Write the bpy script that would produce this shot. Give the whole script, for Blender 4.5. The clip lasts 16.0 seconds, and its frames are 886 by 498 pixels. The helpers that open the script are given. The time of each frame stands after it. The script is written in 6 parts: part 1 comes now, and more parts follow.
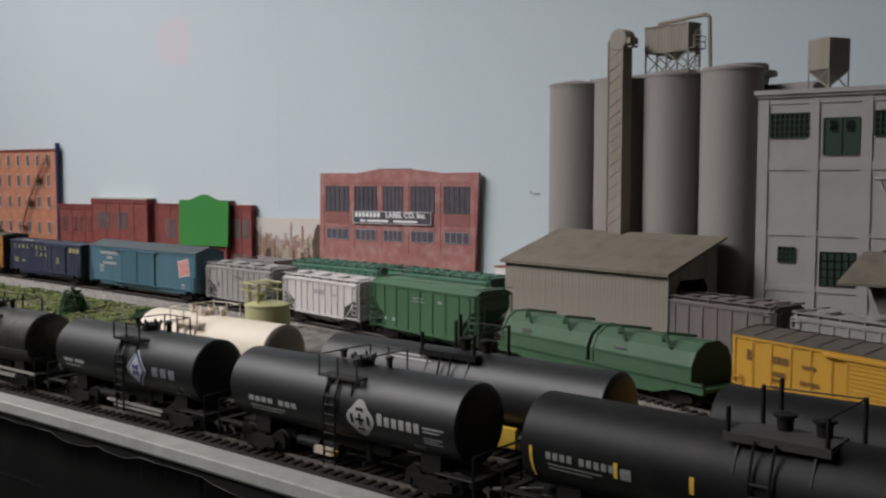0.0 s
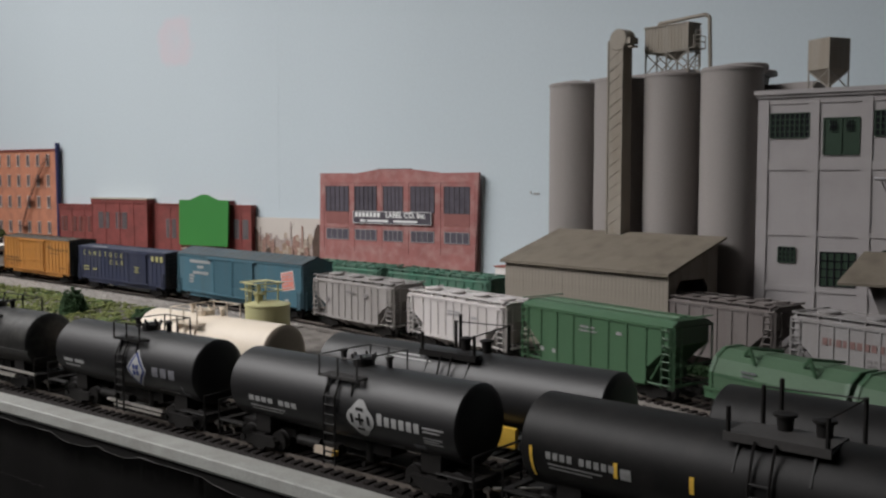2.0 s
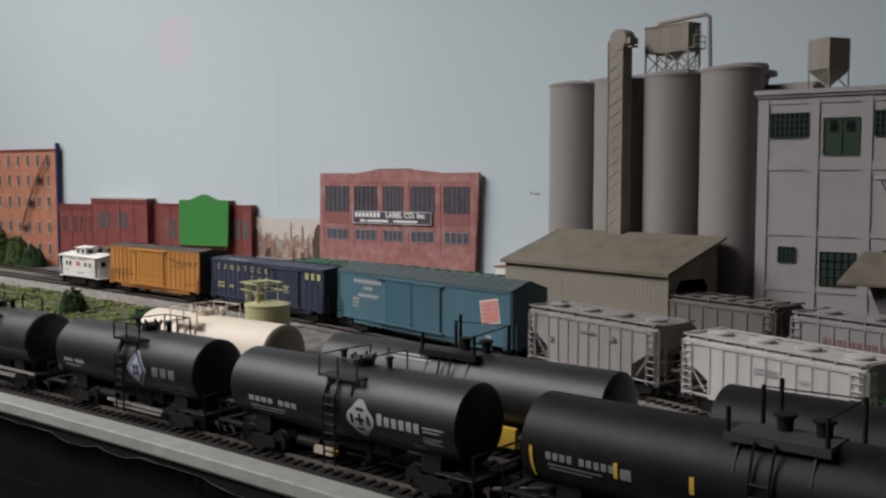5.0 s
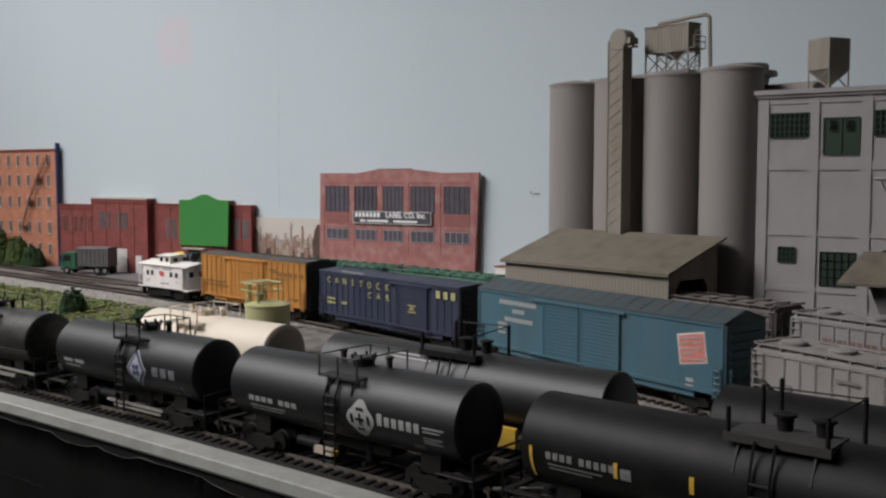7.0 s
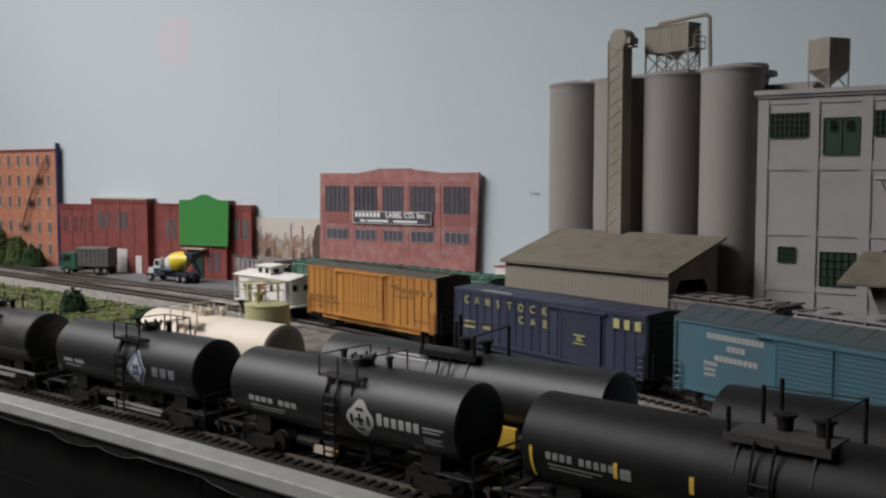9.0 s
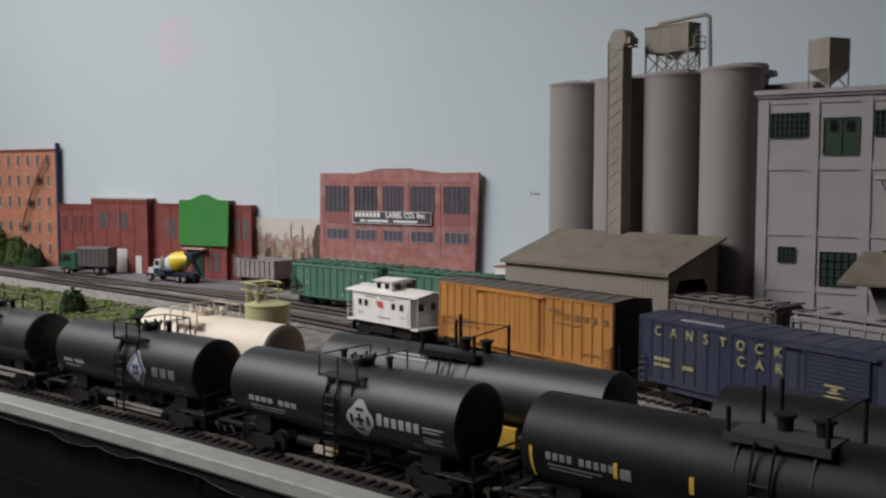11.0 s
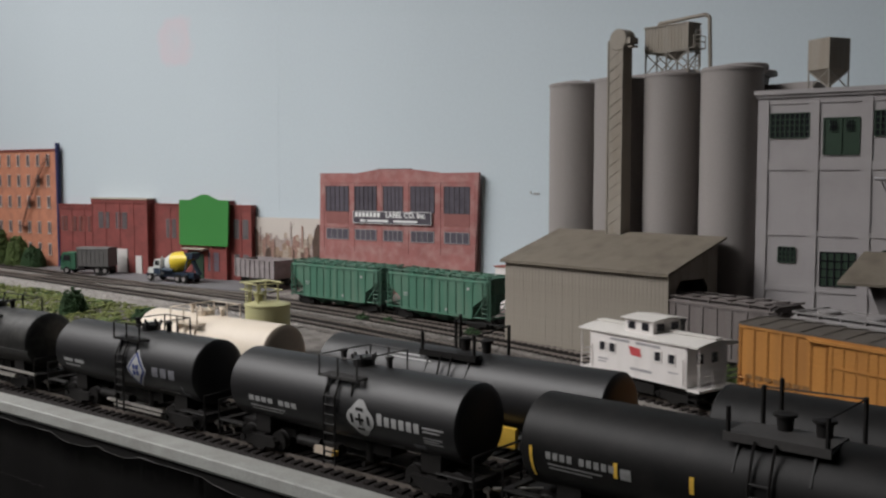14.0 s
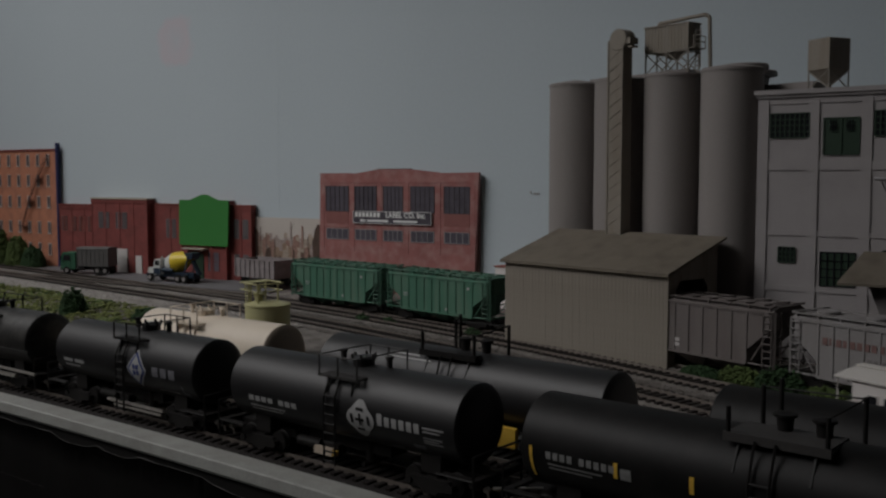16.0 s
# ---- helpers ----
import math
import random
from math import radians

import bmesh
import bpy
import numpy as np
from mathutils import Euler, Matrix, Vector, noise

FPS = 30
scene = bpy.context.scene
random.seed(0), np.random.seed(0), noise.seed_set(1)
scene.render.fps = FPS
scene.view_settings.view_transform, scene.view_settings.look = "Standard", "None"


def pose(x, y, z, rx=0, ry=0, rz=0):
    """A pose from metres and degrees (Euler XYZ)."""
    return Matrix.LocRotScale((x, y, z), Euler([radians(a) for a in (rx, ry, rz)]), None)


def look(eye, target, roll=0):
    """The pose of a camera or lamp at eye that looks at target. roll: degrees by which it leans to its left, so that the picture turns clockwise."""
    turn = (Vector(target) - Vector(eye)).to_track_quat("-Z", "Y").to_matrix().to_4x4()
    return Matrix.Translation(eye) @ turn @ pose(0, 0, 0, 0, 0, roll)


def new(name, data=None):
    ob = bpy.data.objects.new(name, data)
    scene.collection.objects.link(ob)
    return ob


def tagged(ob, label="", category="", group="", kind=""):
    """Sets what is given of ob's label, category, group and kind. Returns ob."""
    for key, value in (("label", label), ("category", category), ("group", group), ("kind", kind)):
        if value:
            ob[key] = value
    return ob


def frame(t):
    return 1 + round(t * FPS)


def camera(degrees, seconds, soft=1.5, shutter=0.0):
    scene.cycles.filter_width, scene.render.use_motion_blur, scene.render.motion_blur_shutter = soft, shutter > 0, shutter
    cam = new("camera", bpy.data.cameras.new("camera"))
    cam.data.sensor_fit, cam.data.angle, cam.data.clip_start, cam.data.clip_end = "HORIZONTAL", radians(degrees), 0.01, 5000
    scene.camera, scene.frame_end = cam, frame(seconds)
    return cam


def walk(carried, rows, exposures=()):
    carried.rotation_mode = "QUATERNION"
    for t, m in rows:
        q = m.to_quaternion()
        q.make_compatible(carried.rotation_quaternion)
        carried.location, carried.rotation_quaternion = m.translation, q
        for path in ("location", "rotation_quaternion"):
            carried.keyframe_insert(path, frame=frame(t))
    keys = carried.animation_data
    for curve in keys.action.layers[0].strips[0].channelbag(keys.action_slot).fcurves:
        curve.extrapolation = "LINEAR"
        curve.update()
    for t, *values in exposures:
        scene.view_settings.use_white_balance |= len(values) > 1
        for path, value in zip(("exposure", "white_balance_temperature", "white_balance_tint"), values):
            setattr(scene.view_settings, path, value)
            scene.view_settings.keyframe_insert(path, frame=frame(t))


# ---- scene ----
# ---------------- camera and its stand ----------------
EYE = (0.0, 0.0, 0.1263)
AIM = (EYE[0] - math.sin(0.87939) * math.cos(0.07346), EYE[1] + math.cos(0.87939) * math.cos(0.07346), EYE[2] - math.sin(0.07346))
cam = camera(49.73, 16.0, soft=2.35, shutter=0.5)
walk(cam, [(0.0, look(EYE, AIM, 0)), (16.0, look(EYE, AIM, 0))],
     exposures=[(0.0, 0.0), (15.3, 0.0), (15.6, -0.28), (15.8, -0.75), (16.0, -1.42)])

# ---------------- room light ----------------
world = bpy.data.worlds.new("room_air")
scene.world = world
world.use_nodes = True
world.node_tree.nodes["Background"].inputs[0].default_value = (0.8, 0.9, 1.0, 1)
world.node_tree.nodes["Background"].inputs[1].default_value = 0.02


def area(name, at, aim, sx, sy, watts, colour, spread):
    la = bpy.data.lights.new(name, "AREA")
    la.shape, la.size, la.size_y, la.energy, la.color = "RECTANGLE", sx, sy, watts, colour
    la.spread = radians(spread)
    ob = new(name, la)
    ob.matrix_world = look(at, aim)
    return ob


area("ceiling_lamp", (-1.3, -0.48, 1.3), (-0.81, 0.53, -0.03), 1.5, 0.9, 10.9, (0.995, 0.97, 0.968), 71)
# weak frontal fill, added to lift the shaded sides; no known fixture
area("ceiling_lamp", (-0.95, -1.1, 1.3), (-0.80, 0.55, 0.10), 1.2, 0.5, 1.2, (0.995, 0.97, 0.968), 60)


# ---------------- materials ----------------
def mat(name, colour, rough=0.6, metal=0.0, vary=0.12, scale=60.0, fine=900.0, bump=0.15, dirt=None, dirt_amt=0.0,
        spec=0.5, per_object=0.0, streak=False, coords="Object"):
    m = bpy.data.materials.new(name)
    m.use_nodes = True
    nt = m.node_tree
    nd, ln = nt.nodes, nt.links
    bs = nd["Principled BSDF"]
    bs.inputs["Roughness"].default_value = rough
    bs.inputs["Metallic"].default_value = metal
    bs.inputs["Specular IOR Level"].default_value = spec
    tc = nd.new("ShaderNodeTexCoord")
    mp = nd.new("ShaderNodeMapping")
    ln.new(tc.outputs[coords], mp.inputs[0])
    if streak:
        mp.inputs["Scale"].default_value = (1, 1, 0.12)
    n1 = nd.new("ShaderNodeTexNoise")
    n1.inputs["Scale"].default_value, n1.inputs["Detail"].default_value = scale, 5
    n2 = nd.new("ShaderNodeTexNoise")
    n2.inputs["Scale"].default_value, n2.inputs["Detail"].default_value = fine, 3
    ln.new(mp.outputs[0], n1.inputs[0])
    ln.new(tc.outputs[coords], n2.inputs[0])
    add = nd.new("ShaderNodeMath")
    add.operation = "ADD"
    ln.new(n1.outputs[0], add.inputs[0])
    ln.new(n2.outputs[0], add.inputs[1])
    last = add.outputs[0]
    if per_object:
        oi = nd.new("ShaderNodeObjectInfo")
        mu = nd.new("ShaderNodeMath")
        mu.operation = "MULTIPLY_ADD"
        ln.new(oi.outputs["Random"], mu.inputs[0])
        mu.inputs[1].default_value = per_object
        ln.new(last, mu.inputs[2])
        last = mu.outputs[0]
    rng = nd.new("ShaderNodeMapRange")
    rng.inputs[1].default_value, rng.inputs[2].default_value = 0.55, 1.45 + per_object
    rng.inputs[3].default_value, rng.inputs[4].default_value = 1 - vary, 1 + vary
    ln.new(last, rng.inputs[0])
    mix = nd.new("ShaderNodeMix")
    mix.data_type, mix.blend_type = "RGBA", "MULTIPLY"
    mix.inputs[0].default_value = 1
    mix.inputs[6].default_value = (*colour, 1)
    ln.new(rng.outputs[0], mix.inputs[7])
    out = mix.outputs[2]
    if dirt:
        n3 = nd.new("ShaderNodeTexNoise")
        n3.inputs["Scale"].default_value, n3.inputs["Detail"].default_value = scale * 1.7, 6
        ln.new(mp.outputs[0], n3.inputs[0])
        r3 = nd.new("ShaderNodeMapRange")
        r3.inputs[1].default_value, r3.inputs[2].default_value = 0.45, 0.75
        r3.inputs[3].default_value, r3.inputs[4].default_value = 0, dirt_amt
        ln.new(n3.outputs[0], r3.inputs[0])
        mx = nd.new("ShaderNodeMix")
        mx.data_type = "RGBA"
        ln.new(r3.outputs[0], mx.inputs[0])
        ln.new(out, mx.inputs[6])
        mx.inputs[7].default_value = (*dirt, 1)
        out = mx.outputs[2]
    ln.new(out, bs.inputs["Base Color"])
    if bump:
        bp = nd.new("ShaderNodeBump")
        bp.inputs["Strength"].default_value, bp.inputs["Distance"].default_value = bump, 0.0004
        ln.new(n2.outputs[0], bp.inputs["Height"])
        ln.new(bp.outputs[0], bs.inputs["Normal"])
    return m


M = {}
M["wall"] = mat("backdrop_paint", (0.543, 0.618, 0.66), 0.75, vary=0.035, scale=5, fine=300, bump=0.06, streak=True)


def patched(m, at, half, colour, most):
    """Adds one soft, ragged, round patch of another colour to a painted wall, at a place in the wall's own space."""
    nt = m.node_tree
    nd, ln = nt.nodes, nt.links
    bs = nd["Principled BSDF"]
    old = bs.inputs["Base Color"].links[0].from_socket
    tc = nd.new("ShaderNodeTexCoord")
    ns = nd.new("ShaderNodeTexNoise")
    ns.inputs["Scale"].default_value = 28
    ln.new(tc.outputs["Object"], ns.inputs[0])
    wob = nd.new("ShaderNodeVectorMath")
    wob.operation = "MULTIPLY_ADD"
    ln.new(ns.outputs["Color"], wob.inputs[0])
    wob.inputs[1].default_value = (0.03, 0.0, 0.03)
    ln.new(tc.outputs["Object"], wob.inputs[2])
    mp = nd.new("ShaderNodeMapping")
    mp.inputs["Location"].default_value = (-(at[0] + 0.015) / half[0], 0, -(at[1] + 0.015) / half[1])
    mp.inputs["Scale"].default_value = (1 / half[0], 0, 1 / half[1])
    ln.new(wob.outputs[0], mp.inputs[0])
    ln_ = nd.new("ShaderNodeVectorMath")
    ln_.operation = "LENGTH"
    ln.new(mp.outputs[0], ln_.inputs[0])
    ramp = nd.new("ShaderNodeValToRGB")
    e = ramp.color_ramp.elements
    e[0].position, e[0].color = 0.0, (0.45, 0.45, 0.45, 1)
    e[1].position, e[1].color = 1.0, (0, 0, 0, 1)
    k = e.new(0.72)
    k.color = (1, 1, 1, 1)
    ln.new(ln_.outputs["Value"], ramp.inputs[0])
    mu = nd.new("ShaderNodeMath")
    mu.operation = "MULTIPLY"
    mu.inputs[1].default_value = most
    ln.new(ramp.outputs[0], mu.inputs[0])
    mx = nd.new("ShaderNodeMix")
    mx.data_type = "RGBA"
    ln.new(mu.outputs[0], mx.inputs[0])
    ln.new(old, mx.inputs[6])
    mx.inputs[7].default_value = (*colour, 1)
    ln.new(mx.outputs[2], bs.inputs["Base Color"])
    return m


patched(M["wall"], (-1.2382, 0.303), (0.036, 0.036), (0.68, 0.55, 0.60), 0.52)
M["room"] = mat("room_paint", (0.35, 0.34, 0.33), 0.8, vary=0.05, scale=3)
M["ceiling"] = mat("ceiling_paint", (0.7, 0.7, 0.68), 0.9, vary=0.04, scale=3)
M["floor"] = mat("floor_carpet", (0.12, 0.11, 0.1), 0.9, vary=0.2, scale=20)
M["ground"] = mat("scenic_dirt", (0.19, 0.172, 0.155), 0.95, vary=0.8, scale=40, fine=1100, bump=0.9, dirt=(0.075, 0.064, 0.055), dirt_amt=0.8)
M["ballast"] = mat("fine_ballast", (0.18, 0.165, 0.15), 0.95, vary=0.7, scale=90, fine=1700, bump=1.0, dirt=(0.1, 0.085, 0.07), dirt_amt=0.5)
# dark bed, pushed nearly black to carry the shade under the tank cars
M["darkbed"] = mat("dark_shaded_trackbed", (0.014, 0.011, 0.010), 0.95, vary=0.5, scale=60, fine=1700, bump=1.0)
M["edge"] = mat("painted_edge_board", (0.32, 0.325, 0.305), 0.7, vary=0.2, scale=40, fine=900, bump=0.3, dirt=(0.22, 0.21, 0.19), dirt_amt=0.6)
M["fascia"] = mat("black_fascia", (0.0105, 0.0098, 0.0092), 0.85, spec=0.2, vary=0.2, scale=30, bump=0.1)
M["asphalt"] = mat("lot_asphalt", (0.14, 0.135, 0.14), 0.9, vary=0.2, scale=30, fine=1500, bump=0.4)
M["rail"] = mat("rail_metal", (0.23, 0.2, 0.175), 0.42, 0.7, vary=0.25, scale=200)
# darker copy of the brown tie: shade beneath the tank cars, in colour
M["tiedark"] = mat("tie_shaded_brown", (0.012, 0.0088, 0.0078), 0.85, spec=0.3, vary=0.3, scale=300, per_object=0.4)
M["tie"] = mat("tie_brown", (0.022, 0.016, 0.014), 0.85, vary=0.3, scale=300, per_object=0.4)
M["black"] = mat("tank_black", (0.0062, 0.0058, 0.0066), 0.52, spec=0.7, vary=0.3, scale=70, bump=0.05, dirt=(0.012, 0.0115, 0.011), dirt_amt=0.35)
M["blackdust"] = mat("tank_dusty_black", (0.016, 0.0155, 0.0145), 0.5, spec=0.55, vary=0.4, scale=110, bump=0.1, dirt=(0.065, 0.063, 0.056), dirt_amt=0.7)
M["blackgrey"] = mat("tank_faded_black", (0.0072, 0.0069, 0.0068), 0.54, spec=0.3, vary=0.35, scale=60, bump=0.05, dirt=(0.02, 0.018, 0.017), dirt_amt=0.6)
M["under"] = mat("underframe_black", (0.011, 0.0098, 0.0092), 0.6, spec=0.3, vary=0.4, scale=200, bump=0.1)
M["cream"] = mat("tank_cream", (0.76, 0.665, 0.545), 0.5, vary=0.06, scale=50, bump=0.05)
M["creamend"] = mat("tank_end_primer", (0.5, 0.42, 0.335), 0.6, vary=0.15, scale=70, bump=0.1)
M["khaki"] = mat("storage_tank_khaki", (0.46, 0.44, 0.23), 0.55, vary=0.08, scale=60, bump=0.05)
M["dimwhite"] = mat("lettering_faded_grey", (0.15, 0.15, 0.165), 0.6, vary=0.3, scale=500, bump=0)
M["lettergrey"] = mat("lettering_worn_white", (0.24, 0.24, 0.235), 0.6, vary=0.3, scale=500, bump=0)
M["railgrey"] = mat("railing_dusty_grey", (0.055, 0.052, 0.05), 0.6, vary=0.2, scale=300, bump=0)
M["trimpale"] = mat("window_trim_pale", (0.56, 0.47, 0.42), 0.7, vary=0.15, scale=200, bump=0)
M["escape"] = mat("fire_escape_rust", (0.10, 0.04, 0.03), 0.8, vary=0.3, scale=300, bump=0)
M["tealroof"] = mat("boxcar_roof_teal_grey", (0.05, 0.07, 0.08), 0.6, vary=0.3, scale=60, dirt=(0.075, 0.065, 0.055), dirt_amt=0.6)
M["white"] = mat("lettering_white", (0.38, 0.38, 0.375), 0.6, vary=0.12, scale=300, bump=0)
M["brownmark"] = mat("lettering_faded_brown", (0.22, 0.11, 0.035), 0.7, vary=0.3, scale=400, bump=0)
M["signwhite"] = mat("sign_white", (0.85, 0.85, 0.84), 0.6, vary=0.05, scale=300, bump=0)
M["yellowmark"] = mat("lettering_yellow", (0.72, 0.45, 0.06), 0.6, vary=0.1, scale=300, bump=0)
M["fadeyellow"] = mat("lettering_pale_yellow", (0.43, 0.41, 0.18), 0.6, vary=0.1, scale=300, bump=0)
M["redmark"] = mat("placard_red", (0.5, 0.07, 0.075), 0.6, vary=0.2, scale=300, bump=0)
M["faded_red"] = mat("lettering_faded_red", (0.3, 0.11, 0.09), 0.7, vary=0.2, scale=300, bump=0)
M["letterred"] = mat("lettering_rust_red", (0.2, 0.115, 0.105), 0.7, vary=0.3, scale=400, bump=0)
M["placard"] = mat("placard_pink_red", (0.62, 0.22, 0.18), 0.6, vary=0.2, scale=300, bump=0)
M["bluemark"] = mat("emblem_blue", (0.04, 0.06, 0.19), 0.6, vary=0.1, scale=300, bump=0)
M["teal"] = mat("boxcar_teal", (0.06, 0.138, 0.18), 0.5, vary=0.2, scale=50, dirt=(0.085, 0.10, 0.105), dirt_amt=0.5, streak=True)
M["rooftan"] = mat("boxcar_roof_tan", (0.1, 0.085, 0.07), 0.7, vary=0.3, scale=70)
M["navy"] = mat("boxcar_navy", (0.030, 0.036, 0.070), 0.5, vary=0.2, scale=50, dirt=(0.075, 0.075, 0.09), dirt_amt=0.5, streak=True)
M["orange"] = mat("boxcar_orange", (0.47, 0.21, 0.048), 0.55, vary=0.18, scale=50, dirt=(0.25, 0.11, 0.035), dirt_amt=0.65, streak=True)
M["yellow"] = mat("boxcar_yellow", (0.56, 0.305, 0.035), 0.55, vary=0.1, scale=50, dirt=(0.4, 0.22, 0.04), dirt_amt=0.35, streak=True)
M["endblack"] = mat("boxcar_end_black", (0.012, 0.012, 0.013), 0.55, vary=0.2, scale=60)
M["cabwhite"] = mat("caboose_white", (0.76, 0.725, 0.70), 0.55, vary=0.05, scale=60, dirt=(0.36, 0.33, 0.31), dirt_amt=0.3, streak=True)
M["cabroof"] = mat("caboose_roof_white", (0.72, 0.69, 0.65), 0.6, vary=0.08, scale=60)
M["window_dark"] = mat("window_dark", (0.02, 0.02, 0.024), 0.2, vary=0.1, scale=90, bump=0)
M["hopgrey"] = mat("hopper_weathered_grey", (0.31, 0.29, 0.28), 0.65, vary=0.15, scale=60, dirt=(0.16, 0.14, 0.13), dirt_amt=0.6, streak=True)
M["hopwhite"] = mat("hopper_pale_grey", (0.56, 0.53, 0.52), 0.6, vary=0.1, scale=60, dirt=(0.32, 0.29, 0.27), dirt_amt=0.5, streak=True)
M["hopmid"] = mat("hopper_mid_grey", (0.28, 0.268, 0.265), 0.65, vary=0.15, scale=60, dirt=(0.2, 0.18, 0.17), dirt_amt=0.6, streak=True)
M["hopgreen"] = mat("hopper_dark_green", (0.055, 0.125, 0.064), 0.5, vary=0.12, scale=60, dirt=(0.06, 0.12, 0.06), dirt_amt=0.4, streak=True)
M["hopmint"] = mat("hopper_faded_green", (0.06, 0.165, 0.11), 0.6, vary=0.2, scale=60, dirt=(0.15, 0.2, 0.155), dirt_amt=0.7, streak=True)
M["hopshed"] = mat("hopper_dusty_grey", (0.165, 0.145, 0.138), 0.7, vary=0.2, scale=60, dirt=(0.09, 0.072, 0.066), dirt_amt=0.6, streak=True)
M["coil"] = mat("coil_car_green", (0.046, 0.108, 0.055), 0.5, vary=0.1, scale=50, dirt=(0.09, 0.16, 0.085), dirt_amt=0.4)
M["coilhood"] = mat("coil_hood_pale_green", (0.066, 0.122, 0.07), 0.6, spec=0.35, vary=0.15, scale=50)
M["concrete"] = mat("silo_concrete", (0.275, 0.252, 0.242), 0.75, vary=0.08, scale=18, fine=700, bump=0.1, dirt=(0.19, 0.165, 0.148), dirt_amt=0.4, streak=True)
M["shedwall"] = mat("shed_siding", (0.275, 0.245, 0.205), 0.75, vary=0.16, scale=65, dirt=(0.13, 0.108, 0.082), dirt_amt=0.75, streak=True)
M["shedroof"] = mat("shed_roof_dusty", (0.165, 0.142, 0.11), 0.85, vary=0.12, scale=40, dirt=(0.09, 0.075, 0.056), dirt_amt=0.6)
M["steel"] = mat("dusty_steel", (0.28, 0.255, 0.22), 0.7, vary=0.12, scale=80)
M["bin"] = mat("bin_sheet", (0.28, 0.25, 0.21), 0.7, vary=0.1, scale=60, dirt=(0.17, 0.13, 0.09), dirt_amt=0.5, streak=True)
M["stucco"] = mat("mill_grey_stucco", (0.375, 0.353, 0.353), 0.75, vary=0.05, scale=25, fine=900, bump=0.08, dirt=(0.25, 0.23, 0.22), dirt_amt=0.3)
# painted shade on the dock housing; plain grey on window frames and lettering
M["groove"] = mat("shade_and_detail_grey", (0.2, 0.185, 0.185), 0.8, vary=0.05, scale=60)
M["sashgreen"] = mat("sash_green", (0.022, 0.048, 0.028), 0.5, vary=0.15, scale=90)
M["brickred"] = mat("brick_dark_red", (0.235, 0.057, 0.05), 0.8, vary=0.25, scale=60, fine=1600, bump=0.4, dirt=(0.13, 0.035, 0.03), dirt_amt=0.5)
M["brickorange"] = mat("brick_orange", (0.50, 0.205, 0.12), 0.8, vary=0.2, scale=50, fine=1600, bump=0.2, dirt=(0.30, 0.125, 0.085), dirt_amt=0.7)
M["brickpink"] = mat("brick_pink_red", (0.34, 0.135, 0.125), 0.75, vary=0.3, scale=45, fine=1500, bump=0.15, dirt=(0.47, 0.29, 0.265), dirt_amt=0.8)
M["spandrel"] = mat("brick_spandrel", (0.27, 0.105, 0.095), 0.75, vary=0.2, scale=60, fine=1500, bump=0.15)
M["pinkside"] = mat("foam_side_dark", (0.14, 0.072, 0.066), 0.8, vary=0.2, scale=80)
M["coping"] = mat("stone_coping", (0.42, 0.36, 0.3), 0.8, vary=0.1, scale=90)
M["green_sign"] = mat("sign_green", (0.05, 0.235, 0.055), 0.45, vary=0.02, scale=30, bump=0)
M["glassgrey"] = mat("window_glass_grey", (0.10, 0.085, 0.095), 0.4, vary=0.3, scale=120, bump=0, per_object=0.4)
M["glassdark"] = mat("window_glass_slate", (0.095, 0.085, 0.105), 0.4, vary=0.6, scale=90, bump=0, per_object=0.4)
M["mullion"] = mat("window_mullion_grey", (0.33, 0.32, 0.33), 0.6, vary=0.1, scale=90)
M["blueedge"] = mat("board_edge_blue", (0.02, 0.025, 0.1), 0.6, vary=0.1, scale=60)
M["door_white"] = mat("door_white", (0.62, 0.6, 0.58), 0.6, vary=0.06, scale=80)
M["truckgreen"] = mat("truck_green", (0.05, 0.15, 0.09), 0.4, vary=0.1, scale=90)
M["truckgrey"] = mat("truck_canvas_grey", (0.14, 0.135, 0.13), 0.8, vary=0.15, scale=90)
M["mixwhite"] = mat("mixer_white", (0.6, 0.62, 0.6), 0.45, vary=0.06, scale=90)
M["mixyellow"] = mat("mixer_yellow", (0.72, 0.53, 0.03), 0.45, vary=0.06, scale=90)
M["mixblue"] = mat("mixer_dark_blue", (0.02, 0.035, 0.06), 0.5, vary=0.2, scale=90)
M["gond"] = mat("gondola_grey", (0.3, 0.265, 0.265), 0.65, vary=0.15, scale=80, dirt=(0.12, 0.1, 0.1), dirt_amt=0.5)
M["foliage"] = mat("foam_foliage_green", (0.075, 0.11, 0.03), 0.95, vary=0.5, scale=90, fine=1500, bump=0.6)
M["foliagedark"] = mat("foam_foliage_dark", (0.026, 0.06, 0.02), 0.95, vary=0.5, scale=90, fine=1500, bump=0.6)
M["grass"] = mat("static_grass", (0.145, 0.165, 0.05), 0.95, vary=0.5, scale=60, fine=1500, bump=0.6)
M["rock"] = mat("pale_talus", (0.36, 0.335, 0.31), 0.9, vary=0.4, scale=80, fine=1500, bump=0.8)
M["chrome"] = mat("bright_metal", (0.55, 0.52, 0.48), 0.3, 0.8, vary=0.2, scale=200)
M["print_sky"] = mat("print_pale_sky", (0.6, 0.55, 0.5), 0.7, vary=0.06, scale=30, bump=0)
M["print_tan"] = mat("print_tan", (0.3, 0.21, 0.15), 0.7, vary=0.5, scale=90, bump=0)
M["print_pale"] = mat("print_pale_walls", (0.44, 0.36, 0.29), 0.7, vary=0.5, scale=120, bump=0)
M["print_haze"] = mat("print_hazy_blocks", (0.38, 0.31, 0.28), 0.7, vary=0.5, scale=300, bump=0)
